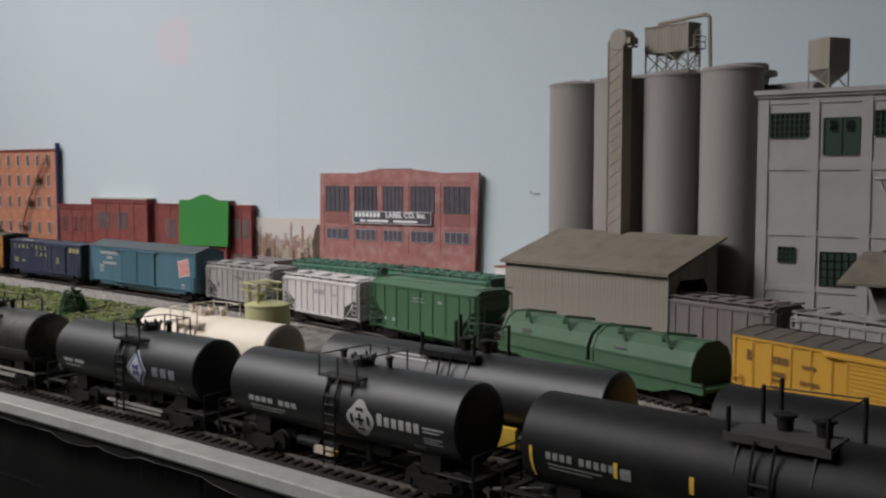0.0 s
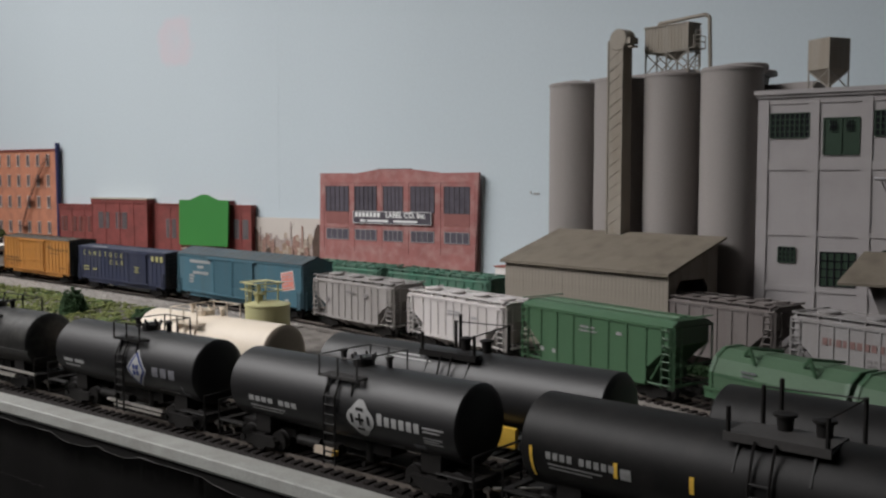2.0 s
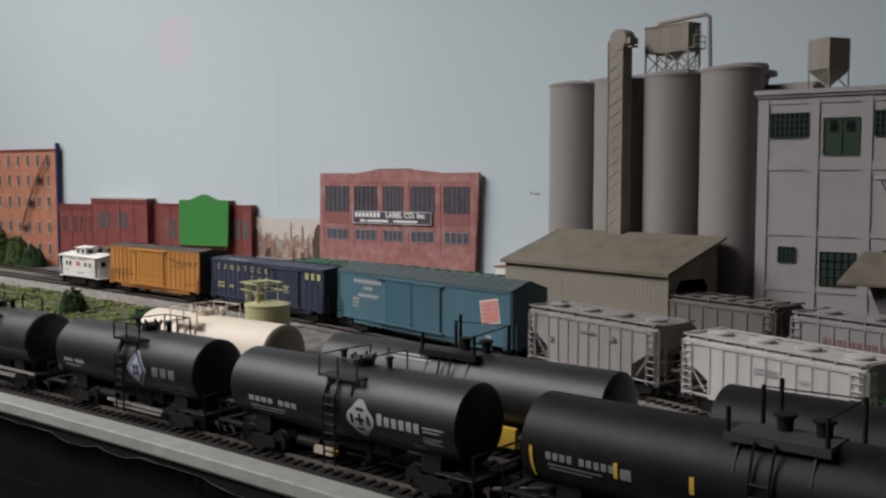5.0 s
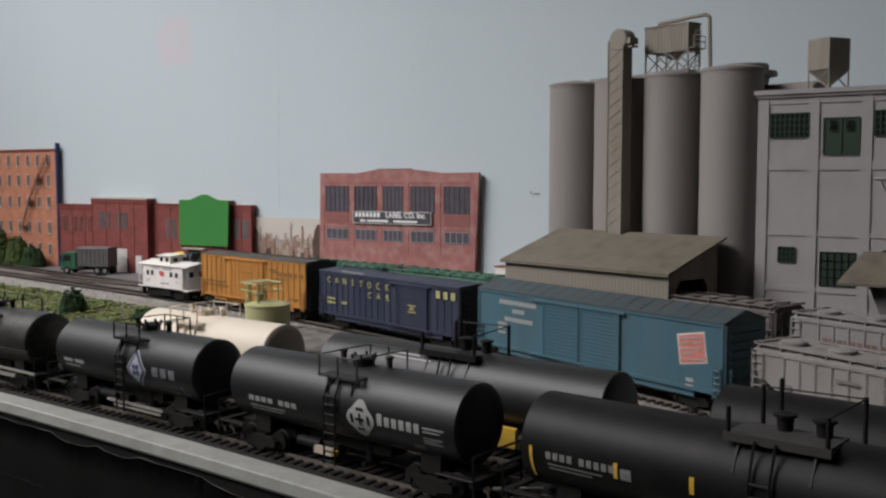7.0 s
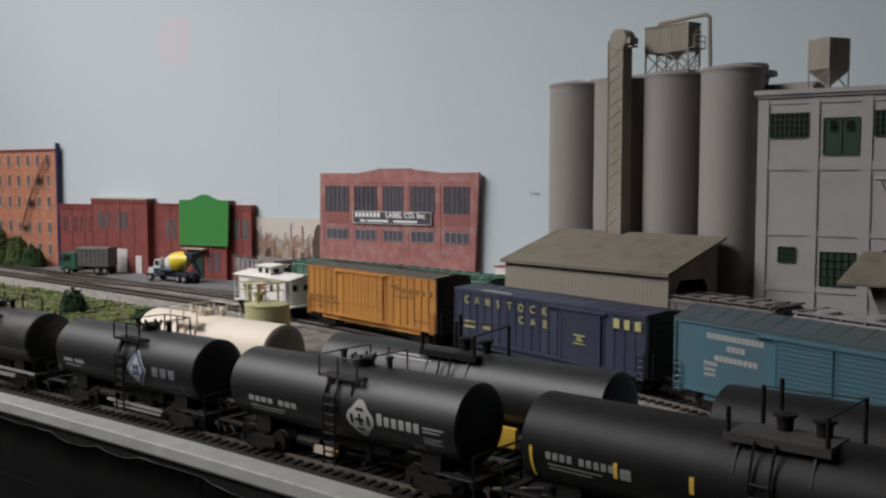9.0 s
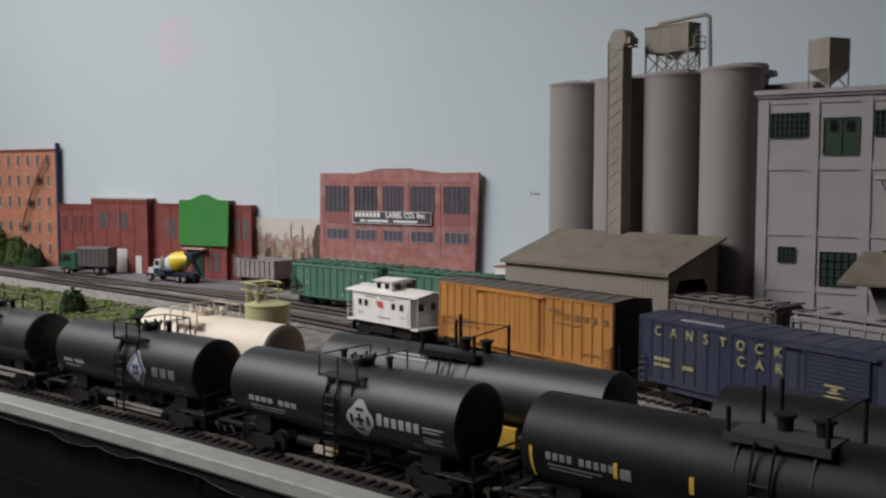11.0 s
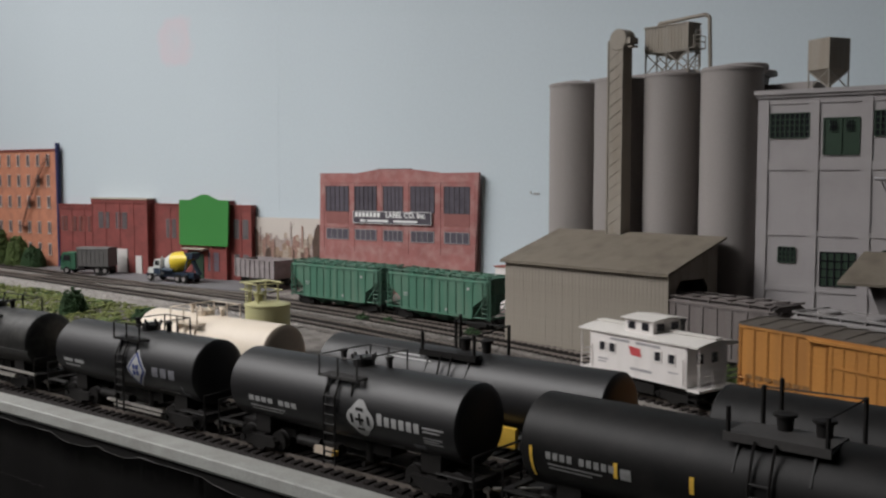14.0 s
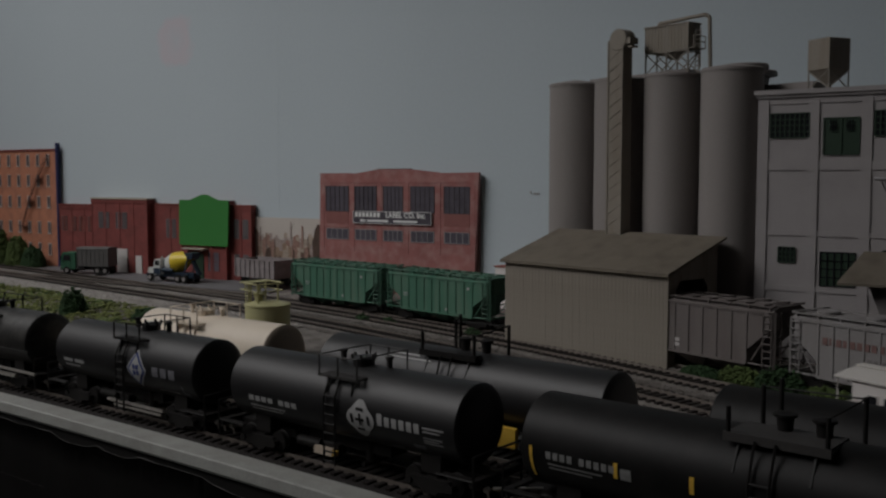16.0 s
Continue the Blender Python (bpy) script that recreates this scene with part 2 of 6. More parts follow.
M["print_rose"] = mat("print_rose_brick", (0.33, 0.2, 0.16), 0.7, vary=0.5, scale=260, bump=0)
M["print_umber"] = mat("print_umber_walls", (0.12, 0.07, 0.055), 0.7, vary=0.7, scale=260, bump=0)
M["print_dark"] = mat("print_dark_trees", (0.09, 0.055, 0.04), 0.7, vary=0.6, scale=120, bump=0)


# ---------------- mesh helpers ----------------
def box(bm, x0, x1, y0, y1, z0, z1, m=None):
    v = [bm.verts.new(m @ Vector(c) if m else c) for c in
         ((x0, y0, z0), (x1, y0, z0), (x1, y1, z0), (x0, y1, z0), (x0, y0, z1), (x1, y0, z1), (x1, y1, z1), (x0, y1, z1))]
    for f in ((0, 3, 2, 1), (4, 5, 6, 7), (0, 1, 5, 4), (1, 2, 6, 5), (2, 3, 7, 6), (3, 0, 4, 7)):
        bm.faces.new([v[i] for i in f])
    return bm


def prism(bm, pts, a, b):
    """A solid from a closed outline pts, from a(p) to b(p)."""
    u = [bm.verts.new(a(p)) for p in pts]
    w = [bm.verts.new(b(p)) for p in pts]
    n = len(pts)
    bm.faces.new(u[::-1])
    bm.faces.new(w)
    for i in range(n):
        bm.faces.new((u[i], u[(i + 1) % n], w[(i + 1) % n], w[i]))
    return bm


def xprism(bm, pts, x0, x1):
    return prism(bm, pts, lambda p: (x0, p[0], p[1]), lambda p: (x1, p[0], p[1]))


def yprism(bm, pts, y0, y1):
    return prism(bm, pts, lambda p: (p[0], y0, p[1]), lambda p: (p[0], y1, p[1]))


def rod(bm, a, b, r, n=6, r2=None):
    a, b = Vector(a), Vector(b)
    d = (b - a).normalized()
    s = d.orthogonal().normalized()
    t = d.cross(s)
    r2 = r if r2 is None else r2
    ring = [[bm.verts.new(c + (s * math.cos(k * math.tau / n) + t * math.sin(k * math.tau / n)) * q) for k in range(n)] for c, q in ((a, r), (b, r2))]
    for k in range(n):
        bm.faces.new((ring[0][k], ring[0][(k + 1) % n], ring[1][(k + 1) % n], ring[1][k]))
    bm.faces.new(ring[0][::-1])
    bm.faces.new(ring[1])
    return bm


def lathe(bm, prof, axis_at, axis="x", n=40):
    """A turned solid: prof rows of (along, radius); turns over 30 degrees stay crisp."""
    c = Vector(axis_at)

    def ring(a, r):
        out = []
        for k in range(n):
            q = k * math.tau / n
            u, v = r * math.cos(q), r * math.sin(q)
            out.append(bm.verts.new(c + Vector((a, u, v) if axis == "x" else (u, a, v) if axis == "y" else (u, v, a))))
        return out

    def way(i):
        return math.atan2(prof[i + 1][1] - prof[i][1], prof[i + 1][0] - prof[i][0])
    made, crisp = [], []
    first = prev = ring(*prof[0])
    for i in range(len(prof) - 1):
        if i and abs((way(i) - way(i - 1) + math.pi) % math.tau - math.pi) > 0.52:
            crisp.append(prev)
        nxt = ring(*prof[i + 1])
        for k in range(n):
            f = bm.faces.new((prev[k], prev[(k + 1) % n], nxt[(k + 1) % n], nxt[k]))
            f.smooth = True
            made.append(f)
        prev = nxt
    made.append(bm.faces.new(first[::-1]))
    made.append(bm.faces.new(prev))
    for loop in crisp + [first, prev]:
        for k in range(n):
            bm.edges.get((loop[k], loop[(k + 1) % n])).smooth = False
    if (axis == "y") != (prof[-1][0] < prof[0][0]):
        bmesh.ops.reverse_faces(bm, faces=made)
    return bm


def mesh_of(bm, name, material):
    me = bpy.data.meshes.new(name)
    bm.normal_update()
    bm.to_mesh(me)
    bm.free()
    me.materials.append(material)
    return me


def part(name, bm, material, parent, label=""):
    ob = new(name, mesh_of(bm, name, material))
    ob.parent = parent
    if label:
        tagged(ob, label)
    return ob


def share(name, me, parent, m):
    ob = new(name, me)
    ob.parent = parent
    ob.matrix_basis = m
    return ob


def thing(name, label, category, group="", m=None, kind=""):
    ob = new(name)
    ob.empty_display_size = 0.01
    if m is not None:
        ob.matrix_world = m
    return tagged(ob, label, category, group, kind)


def solid(name, bm, material, label, category, group="", kind="", m=None):
    ob = new(name, mesh_of(bm, name, material))
    if m is not None:
        ob.matrix_world = m
    return tagged(ob, label, category, group, kind)


def B():
    return bmesh.new()


def ico(bm, c, r, sub=1, squash=1.0):
    g = bmesh.ops.create_icosphere(bm, subdivisions=sub, radius=r)
    for v in g["verts"]:
        k = 0.75 + 0.5 * noise.noise(v.co * (1.3 / r) + Vector(c) * 91)
        v.co = Vector((v.co.x * k, v.co.y * k, v.co.z * k * squash)) + Vector(c)
    return bm


TUFT = None


def tufts(items, seed):
    """One mesh of many small crumpled tufts: items of (centre, radius, squash)."""
    global TUFT
    if TUFT is None:
        bm = B()
        bmesh.ops.create_icosphere(bm, subdivisions=1, radius=1)
        bm.verts.ensure_lookup_table()
        TUFT = (np.array([v.co[:] for v in bm.verts]), [[v.index for v in f.verts] for f in bm.faces])
        bm.free()
    rs = np.random.RandomState(seed)
    base, faces = TUFT
    vs, fs = [], []
    for c, r, q in items:
        w = base * rs.uniform(0.7, 1.3, (len(base), 1)) * r
        w[:, 2] *= q
        k = len(vs) * len(base)
        vs.append(w + np.array(c))
        fs.extend([[i + k for i in f] for f in faces])
    me = bpy.data.meshes.new("tufts")
    me.from_pydata(np.concatenate(vs).tolist(), [], fs)
    return me


def letters(body, size, parent, material, m, name="lettering", label="", depth=0.0002, bold=0.0):
    cu = bpy.data.curves.new(name, "FONT")
    cu.body, cu.size, cu.extrude, cu.align_x, cu.align_y = body, size, depth, "CENTER", "CENTER"
    cu.offset = bold
    tmp = bpy.data.objects.new(name, cu)
    me = bpy.data.meshes.new_from_object(tmp)
    bpy.data.objects.remove(tmp)
    me.materials.clear()
    me.materials.append(material)
    ob = share(name, me, parent, m)
    if label:
        tagged(ob, label)
    return ob


FACE = Matrix.Rotation(math.pi / 2, 4, "X")     # a text's plane turned to face -y


# ---------------- tracks in plan ----------------
RAIL = 0.0026


def y_main(x):
    return 0.4505 - 0.2 * (x + 0.5) ** 2 - 0.02 * (x + 0.5) + 0.2 * max(0.0, -x - 0.95) ** 2


def y_pass(x):
    return y_main(x) + 0.049


def y_mill(x):
    return 0.535 - 0.25 * (x + 0.48) ** 2


def y_front(x):
    return 0.215 + 0.215 * (x + 0.42) - 0.08 * (x + 0.42) ** 2


def y_second(x):
    return y_front(x) + 0.0545


def heading(path, x):
    return math.atan2(path(x + 0.002) - path(x - 0.002), 0.004)


def on(path, x, z=0.0):
    return Matrix.Translation((x, path(x), z)) @ Matrix.Rotation(heading(path, x), 4, "Z")


def ribbon(bm, path, x0, x1, prof, step=0.02):
    """Sweeps a closed outline of (across, up) along a path in plan."""
    n = max(2, int((x1 - x0) / step))
    rings = []
    for i in range(n + 1):
        x = x0 + (x1 - x0) * i / n
        m = on(path, x)
        rings.append([bm.verts.new(m @ Vector((0, a, z))) for a, z in (prof(x) if callable(prof) else prof)])
    k = len(rings[0])
    for i in range(n):
        for j in range(k):
            bm.faces.new((rings[i][j], rings[i + 1][j], rings[i + 1][(j + 1) % k], rings[i][(j + 1) % k]))
    bm.faces.new(rings[0][::-1])
    bm.faces.new(rings[-1])
    bmesh.ops.recalc_face_normals(bm, faces=bm.faces)
    return bm


# ---------------- the room ----------------
SLOPE = 0.3
TH = math.atan(SLOPE)


def flat_pose(a, x, length, gap):
    """A pose flat on the backdrop wall, its face gap metres before it, in the line of sight of a stretch of the line y = a + 0.3 x."""
    c = 0.9155 - gap * math.hypot(1, 0.33)
    p = Vector((x, a + SLOPE * x, 0))
    q = p + length * Vector((math.cos(TH), math.sin(TH), 0))
    k0, k1 = c / (p.y - 0.33 * p.x), c / (q.y - 0.33 * q.x)
    k = (k0 + k1) / 2
    along = (q * k1 - p * k0).length / abs(length)
    return Matrix.Translation((p.x * k0, p.y * k0, EYE[2] * (1 - k))) @ Matrix.Rotation(math.atan(0.33), 4, "Z") @ Matrix.Diagonal((along, 1, k, 1))


def room():
    solid("floor", box(B(), -4, 2.5, -2.5, 2.5, -1.15, -1.1), M["floor"], "dark carpet floor of the layout room", "floor", kind="structure")
    solid("ceiling", box(B(), -4, 2.5, -2.5, 2.5, 1.4, 1.45), M["ceiling"], "plain off-white ceiling of the layout room", "ceiling", kind="structure")
    back = Matrix.Translation((0, 0.9155, 0)) @ Matrix.Rotation(math.atan(0.33), 4, "Z")
    solid("wall_north", box(B(), -2.9, -1.0648, 0, 0.02, -1.1, 1.4), M["wall"], "pale blue painted backdrop wall behind the layout", "wall", kind="structure", m=back)
    solid("wall_north_right", box(B(), -1.0648, 1.9, 0.00015, 0.02, -1.1, 1.4), M["wall"], "pale blue backdrop panel butted beside its neighbour", "wall", kind="structure", m=back)
    solid("wall_west", box(B(), -4, -3.9, -2.5, 2.5, -1.1, 1.4), M["room"], "plain grey wall closing the room", "wall", kind="structure")
    solid("wall_east", box(B(), 2.4, 2.5, -2.5, 2.5, -1.1, 1.4), M["room"], "plain grey wall closing the room", "wall", kind="structure")
    solid("wall_south", box(B(), -3.9, 2.4, -2.5, -2.4, -1.1, 1.4), M["room"], "plain grey wall behind the camera", "wall", kind="structure")


def tabletop():
    # scenic sheet from the front edge to the backdrop
    bm = B()
    n = 160
    rows = []
    for i in range(n + 1):
        x = -2.6 + 3.4 * i / n
        y0, y1 = max(y_front(x), -0.6) - 0.012, 0.9155 + 0.33 * x + 0.006
        row = []
        for j in range(41):
            y = y0 + (y1 - y0) * j / 40
            row.append(bm.verts.new((x, y, -0.0006 + 0.0007 * noise.noise(Vector((x * 60, y * 60, 0))))))
        rows.append(row)
    for i in range(n):
        for j in range(40):
            f = bm.faces.new((rows[i][j], rows[i + 1][j], rows[i + 1][j + 1], rows[i][j + 1]))
            f.smooth = True
    solid("ground", bm, M["ground"], "grey-brown scenicked ground of a model railway", "ground", kind="structure")
    def inner(x):
        return -0.0125 - 0.0050 * min(1.0, max(0.0, (x + 0.64) / 0.22))
    bm = ribbon(B(), y_front, -1.4, 0.4, lambda x: [(inner(x), -0.0075), (inner(x), -0.0002), (-0.0285, -0.0008), (-0.0294, -0.0014), (-0.0297, -0.0062), (-0.0290, -0.0075)])
    solid("edge_board", bm, M["edge"], "grey painted board edging the front of the layout", "edging", kind="structure")
    bm = ribbon(B(), y_front, -1.4, 0.4, [(-0.0125, -0.0078), (-0.0275, -0.0078), (-0.0330, -1.1), (-0.0125, -1.1)])
    solid("fascia", bm, M["fascia"], "black fascia board under the layout's front edge", "fascia", kind="structure")
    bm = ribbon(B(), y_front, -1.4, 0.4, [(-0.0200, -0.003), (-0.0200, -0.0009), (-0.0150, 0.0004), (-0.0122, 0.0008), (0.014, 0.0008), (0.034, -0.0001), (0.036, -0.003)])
    solid("trackbed", bm, M["darkbed"], "dark ballasted bed under the front track, car shade in its colour", "trackbed", kind="structure")
    for path in (y_main, y_pass, y_mill):
        bm = ribbon(B(), path, -2.0, 0.4, [(-0.020, -0.002), (-0.015, 0.0006), (0.015, 0.0006), (0.020, -0.002)])
        solid("trackbed", bm, M["ballast"], "grey ballasted bed under a yard track", "trackbed", kind="structure")
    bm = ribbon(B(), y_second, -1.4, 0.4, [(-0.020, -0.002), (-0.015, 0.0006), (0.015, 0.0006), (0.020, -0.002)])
    solid("trackbed", bm, M["darkbed"], "dark ballasted bed under the second track, car shade in its colour", "trackbed", kind="structure")
    # paved lot before the brick buildings
    bm = B()
    pts = [(-1.75, 0.30), (-1.25, 0.425), (-1.05, 0.475), (-0.93, 0.52), (-0.99, 0.60), (-1.75, 0.372)]
    prism(bm, pts, lambda p: (p[0], p[1], -0.002), lambda p: (p[0], p[1], 0.0009))
    solid("pavement", bm, M["asphalt"], "grey asphalt lot before the brick factory", "pavement", kind="structure")


TIE = None


def track(path, x0, x1, near, label, wood="tie", half=0.0148):
    th = thing("track", label, "railway track", "tracks", kind="structure")
    for s in (-1, 1):
        c = s * 0.00845
        bm = ribbon(B(), path, x0, x1, [(c - 0.0009, 0.0008), (c + 0.0009, 0.0008), (c + 0.0005, RAIL), (c - 0.0005, RAIL)], 0.015)
        part("rail", bm, M["rail"], th)
    me = mesh_of(box(B(), -0.0013, 0.0013, -half, half, 0, 0.0012), "tie", M[wood])
    rest = B()
    x = x0
    while x < x1:
        m = on(path, x + random.uniform(-0.0003, 0.0003), 0.0004 + random.uniform(-0.0001, 0.0001))
        if near[0] < x < near[1]:
            share("tie", me, th, m)
        else:
            box(rest, -0.0013, 0.0013, -half, half, 0, 0.0012, m)
        x += 0.0062
    tagged(part("far_ties", rest, M[wood], th), kind="stuff")


# ---------------- rolling stock ----------------
def bogie(parent, x, zc=0.0):
    """A truck with two side frames and two wheelsets; returns the wheelsets."""
    bm = B()
    for s in (-1, 1):
        y = s * 0.0115
        yprism(bm, [(-0.0125, 0.0062), (-0.0095, 0.0093), (0.0095, 0.0093), (0.0125, 0.0062), (0.0105, 0.0048), (0.0045, 0.0044), (0.003, 0.0028), (-0.003, 0.0028), (-0.0045, 0.0044), (-0.0105, 0.0048)], y - 0.001, y + 0.001)
        for a in (-0.0105, 0.0105):
            rod(bm, (a, y - 0.0016 * s, 0.0068), (a, y + 0.0018 * s, 0.0068), 0.0016, 8)
    box(bm, -0.0028, 0.0028, -0.0115, 0.0115, 0.0058, 0.0098)
    t = part("truck", bm, M["under"], parent)
    t.location = (x, 0, zc)
    sets = []
    for a in (-0.0105, 0.0105):
        w = B()
        for s in (-1, 1):
            lathe(w, [(s * 0.0073, 0.0052), (s * 0.0078, 0.0048), (s * 0.0098, 0.0046), (s * 0.0098, 0.003)], (0, 0, 0), "y", 16)
        rod(w, (0, -0.0073, 0), (0, 0.0073, 0), 0.0011, 8)
        box(w, -0.0035, 0.0035, -0.01, -0.0098, -0.0004, 0.0004)
        o = part("wheelset", w, M["under"], t)
        o.location = (a, 0, RAIL + 0.0046)
        sets.append(o)
    return sets


def couplers(parent, half, z=0.0095):
    for s in (-1, 1):
        bm = B()
        box(bm, *sorted((s * (half - 0.004), s * (half + 0.0055))), -0.0012, 0.0012, z - 0.001, z + 0.001)
        box(bm, *sorted((s * (half + 0.0035), s * (half + 0.0082))), -0.0022, 0.001, z - 0.0016, z + 0.0016)
        part("coupler", bm, M["under"], parent)


def ladder(parent, material, a, b, z0, z1, axis="x", at=0.0, n=6, name="ladder"):
    """Two stiles and rungs, between a and b along an axis at a given offset."""
    bm = B()
    P = (lambda u, z: (u, at, z)) if axis == "x" else (lambda u, z: (at, u, z))
    rod(bm, P(a, z0), P(a, z1), 0.00045, 5)
    rod(bm, P(b, z0), P(b, z1), 0.00045, 5)
    for i in range(n):
        z = z0 + (z1 - z0) * (i + 0.5) / n
        rod(bm, P(a, z), P(b, z), 0.0004, 5)
    return part(name, bm, material, parent)


def bars(parent, material, rows, y, name="lettering"):
    """Plain bars in place of writing: rows of (x0, x1, z0, z1) on the side at y."""
    if len(rows) <= 8:
        for x0, x1, z0, z1 in rows:
            part(name, box(B(), x0, x1, y - 0.00025, y + 0.0001, z0, z1), material, parent)
        return
    bm = B()
    for x0, x1, z0, z1 in rows:
        box(bm, x0, x1, y - 0.00025, y + 0.0001, z0, z1)
    tagged(part(name, bm, material, parent), kind="stuff")


def words(x0, x1, z0, z1, n):
    """A row of n letter-sized bars with small gaps."""
    w = (x1 - x0) / n
    return [(x0 + k * w, x0 + k * w + w * 0.72, z0, z1) for k in range(n)]


def boxcar(name, label, L, W, zs, ze, zr, side, roof, end, door, ribs, group="moving train", proud=0.0009, deep=0.0005):
    th = thing(name, label, "boxcar", group)
    h, w = L / 2, W / 2
    bm = box(B(), -h, h, -w, w, zs + 0.003, ze)
    stands = []
    for s in (-1, 1):
        part("side_sill", box(B(), -h, h, s * w - 0.0006, s * w + 0.0006, zs + 0.0022, zs + 0.0042), side, th)
        part("top_chord", box(B(), -h, h, s * w - 0.0007, s * w + 0.0007, ze - 0.0018, ze - 0.0002), side, th)
        for k in range(ribs + 1):
            x = -h + 0.0006 + (L - 0.0012) * k / ribs
            if not door[0] - 0.001 < x < door[1] + 0.001:
                stands.append((x, s * w))
    part("side_skirt", box(B(), -h + 0.02, h - 0.02, -w + 0.001, -w + 0.002, zs - 0.0015, zs + 0.003), side, th)
    part("body", bm, side, th)
    rib = mesh_of(box(B(), -0.0006, 0.0006, -proud, proud, zs + 0.0042, ze - 0.0018), "rib", side)
    for x, y in stands:
        share("rib", rib, th, Matrix.Translation((x, y, 0)))
    bm = xprism(B(), [(-w - 0.0008, ze - 0.0004), (-w - 0.0008, ze + 0.0004), (0, zr), (w + 0.0008, ze + 0.0004), (w + 0.0008, ze - 0.0004)], -h - 0.0006, h + 0.0006)
    n = max(8, int(L / 0.012))
    for k in range(n + 1):
        x = -h + L * k / n
        for s in (-1, 1):
            prism(bm, [(x - 0.0007, 0), (x + 0.0007, 0), (x + 0.0007, 1), (x - 0.0007, 1)],
                  lambda p, s=s: (p[0], s * (w + 0.0006) * (1 - p[1]), ze + 0.0003 + (zr - ze - 0.0003) * p[1]),
                  lambda p, s=s: (p[0], s * (w + 0.0006) * (1 - p[1]), ze + 0.0003 + deep + (zr - ze - 0.0003) * p[1]))
    bmesh.ops.recalc_face_normals(bm, faces=bm.faces)
    part("roof", bm, roof, th)
    for s in (-1, 1):
        bm = B()
        box(bm, *sorted((s * (h - 0.0002), s * (h + 0.0012))), -w, w, zs + 0.002, ze - 0.001)
        panel = part("end_panel", bm, end, th)
        for k in range(7):
            z = zs + 0.006 + k * (ze - zs - 0.01) / 6.5
            part("end_rib", box(B(), *sorted((s * (h + 0.001), s * (h + 0.0022))), -w + 0.003, w - 0.003, z - 0.001, z + 0.001), end, panel)
        part("end_gable", xprism(B(), [(-w, ze - 0.001), (0, zr - 0.0006), (w, ze - 0.001)], *sorted((s * (h - 0.0002), s * (h + 0.0008)))), end, panel)
    d0, d1, kind = door
    halves = ((d0, (d0 + d1) / 2 - 0.0006), ((d0 + d1) / 2 + 0.0006, d1)) if kind == "double" else ((d0, d1),)
    for a, b in halves:
        bm = box(B(), a, b, -w - 0.0012, -w + 0.0004, zs + 0.004, ze - 0.002)
        leaf = part("door", bm, side, th)
        if kind == "ladderbars":
            for z in (0.37, 0.69):
                zz = zs + (ze - zs) * z
                part("door_bar", box(B(), a, b, -w - 0.0019, -w - 0.001, zz - 0.0005, zz + 0.0005), side, leaf)
            for q in (0.03, 0.14, 0.26, 0.37, 0.46, 0.55, 0.64, 0.74, 0.85, 0.97):
                x = a + (b - a) * q
                part("door_post", box(B(), x - 0.0005, x + 0.0005, -w - 0.0016, -w - 0.001, zs + 0.005, ze - 0.003), side, leaf)
        else:
            slat = mesh_of(box(B(), a + 0.0012, b - 0.0012, -w - 0.0016, -w - 0.001, -0.0005, 0.0005), "slat", side)
            for k in range(14):
                share("slat", slat, leaf, Matrix.Translation((0, 0, zs + 0.0065 + k * (ze - zs - 0.011) / 13)))
            for x in (a + 0.0006, b - 0.0006):
                part("door_stile", box(B(), x - 0.0006, x + 0.0006, -w - 0.0018, -w - 0.001, zs + 0.004, ze - 0.002), side, leaf)
    for z in (zs + 0.0032, ze - 0.0024):
        part("door_track", box(B(), d0 - 0.012, d1 + 0.004, -w - 0.0022, -w - 0.0006, z - 0.0006, z + 0.0006), side, th)
    ladder(th, side, h - 0.0055, h - 0.001, zs, zs + 0.017, at=-w - 0.0016, n=5)
    ladder(th, side, -h + 0.001, -h + 0.0055, zs, zs + 0.017, at=-w - 0.0016, n=5)
    ladder(th, end, -w + 0.002, -w + 0.007, zs, zs + 0.017, axis="y", at=h + 0.003, n=5)
    th["axles"] = 0
    sets = bogie(th, -h + 0.024) + bogie(th, h - 0.024)
    couplers(th, h)
    return th, sets


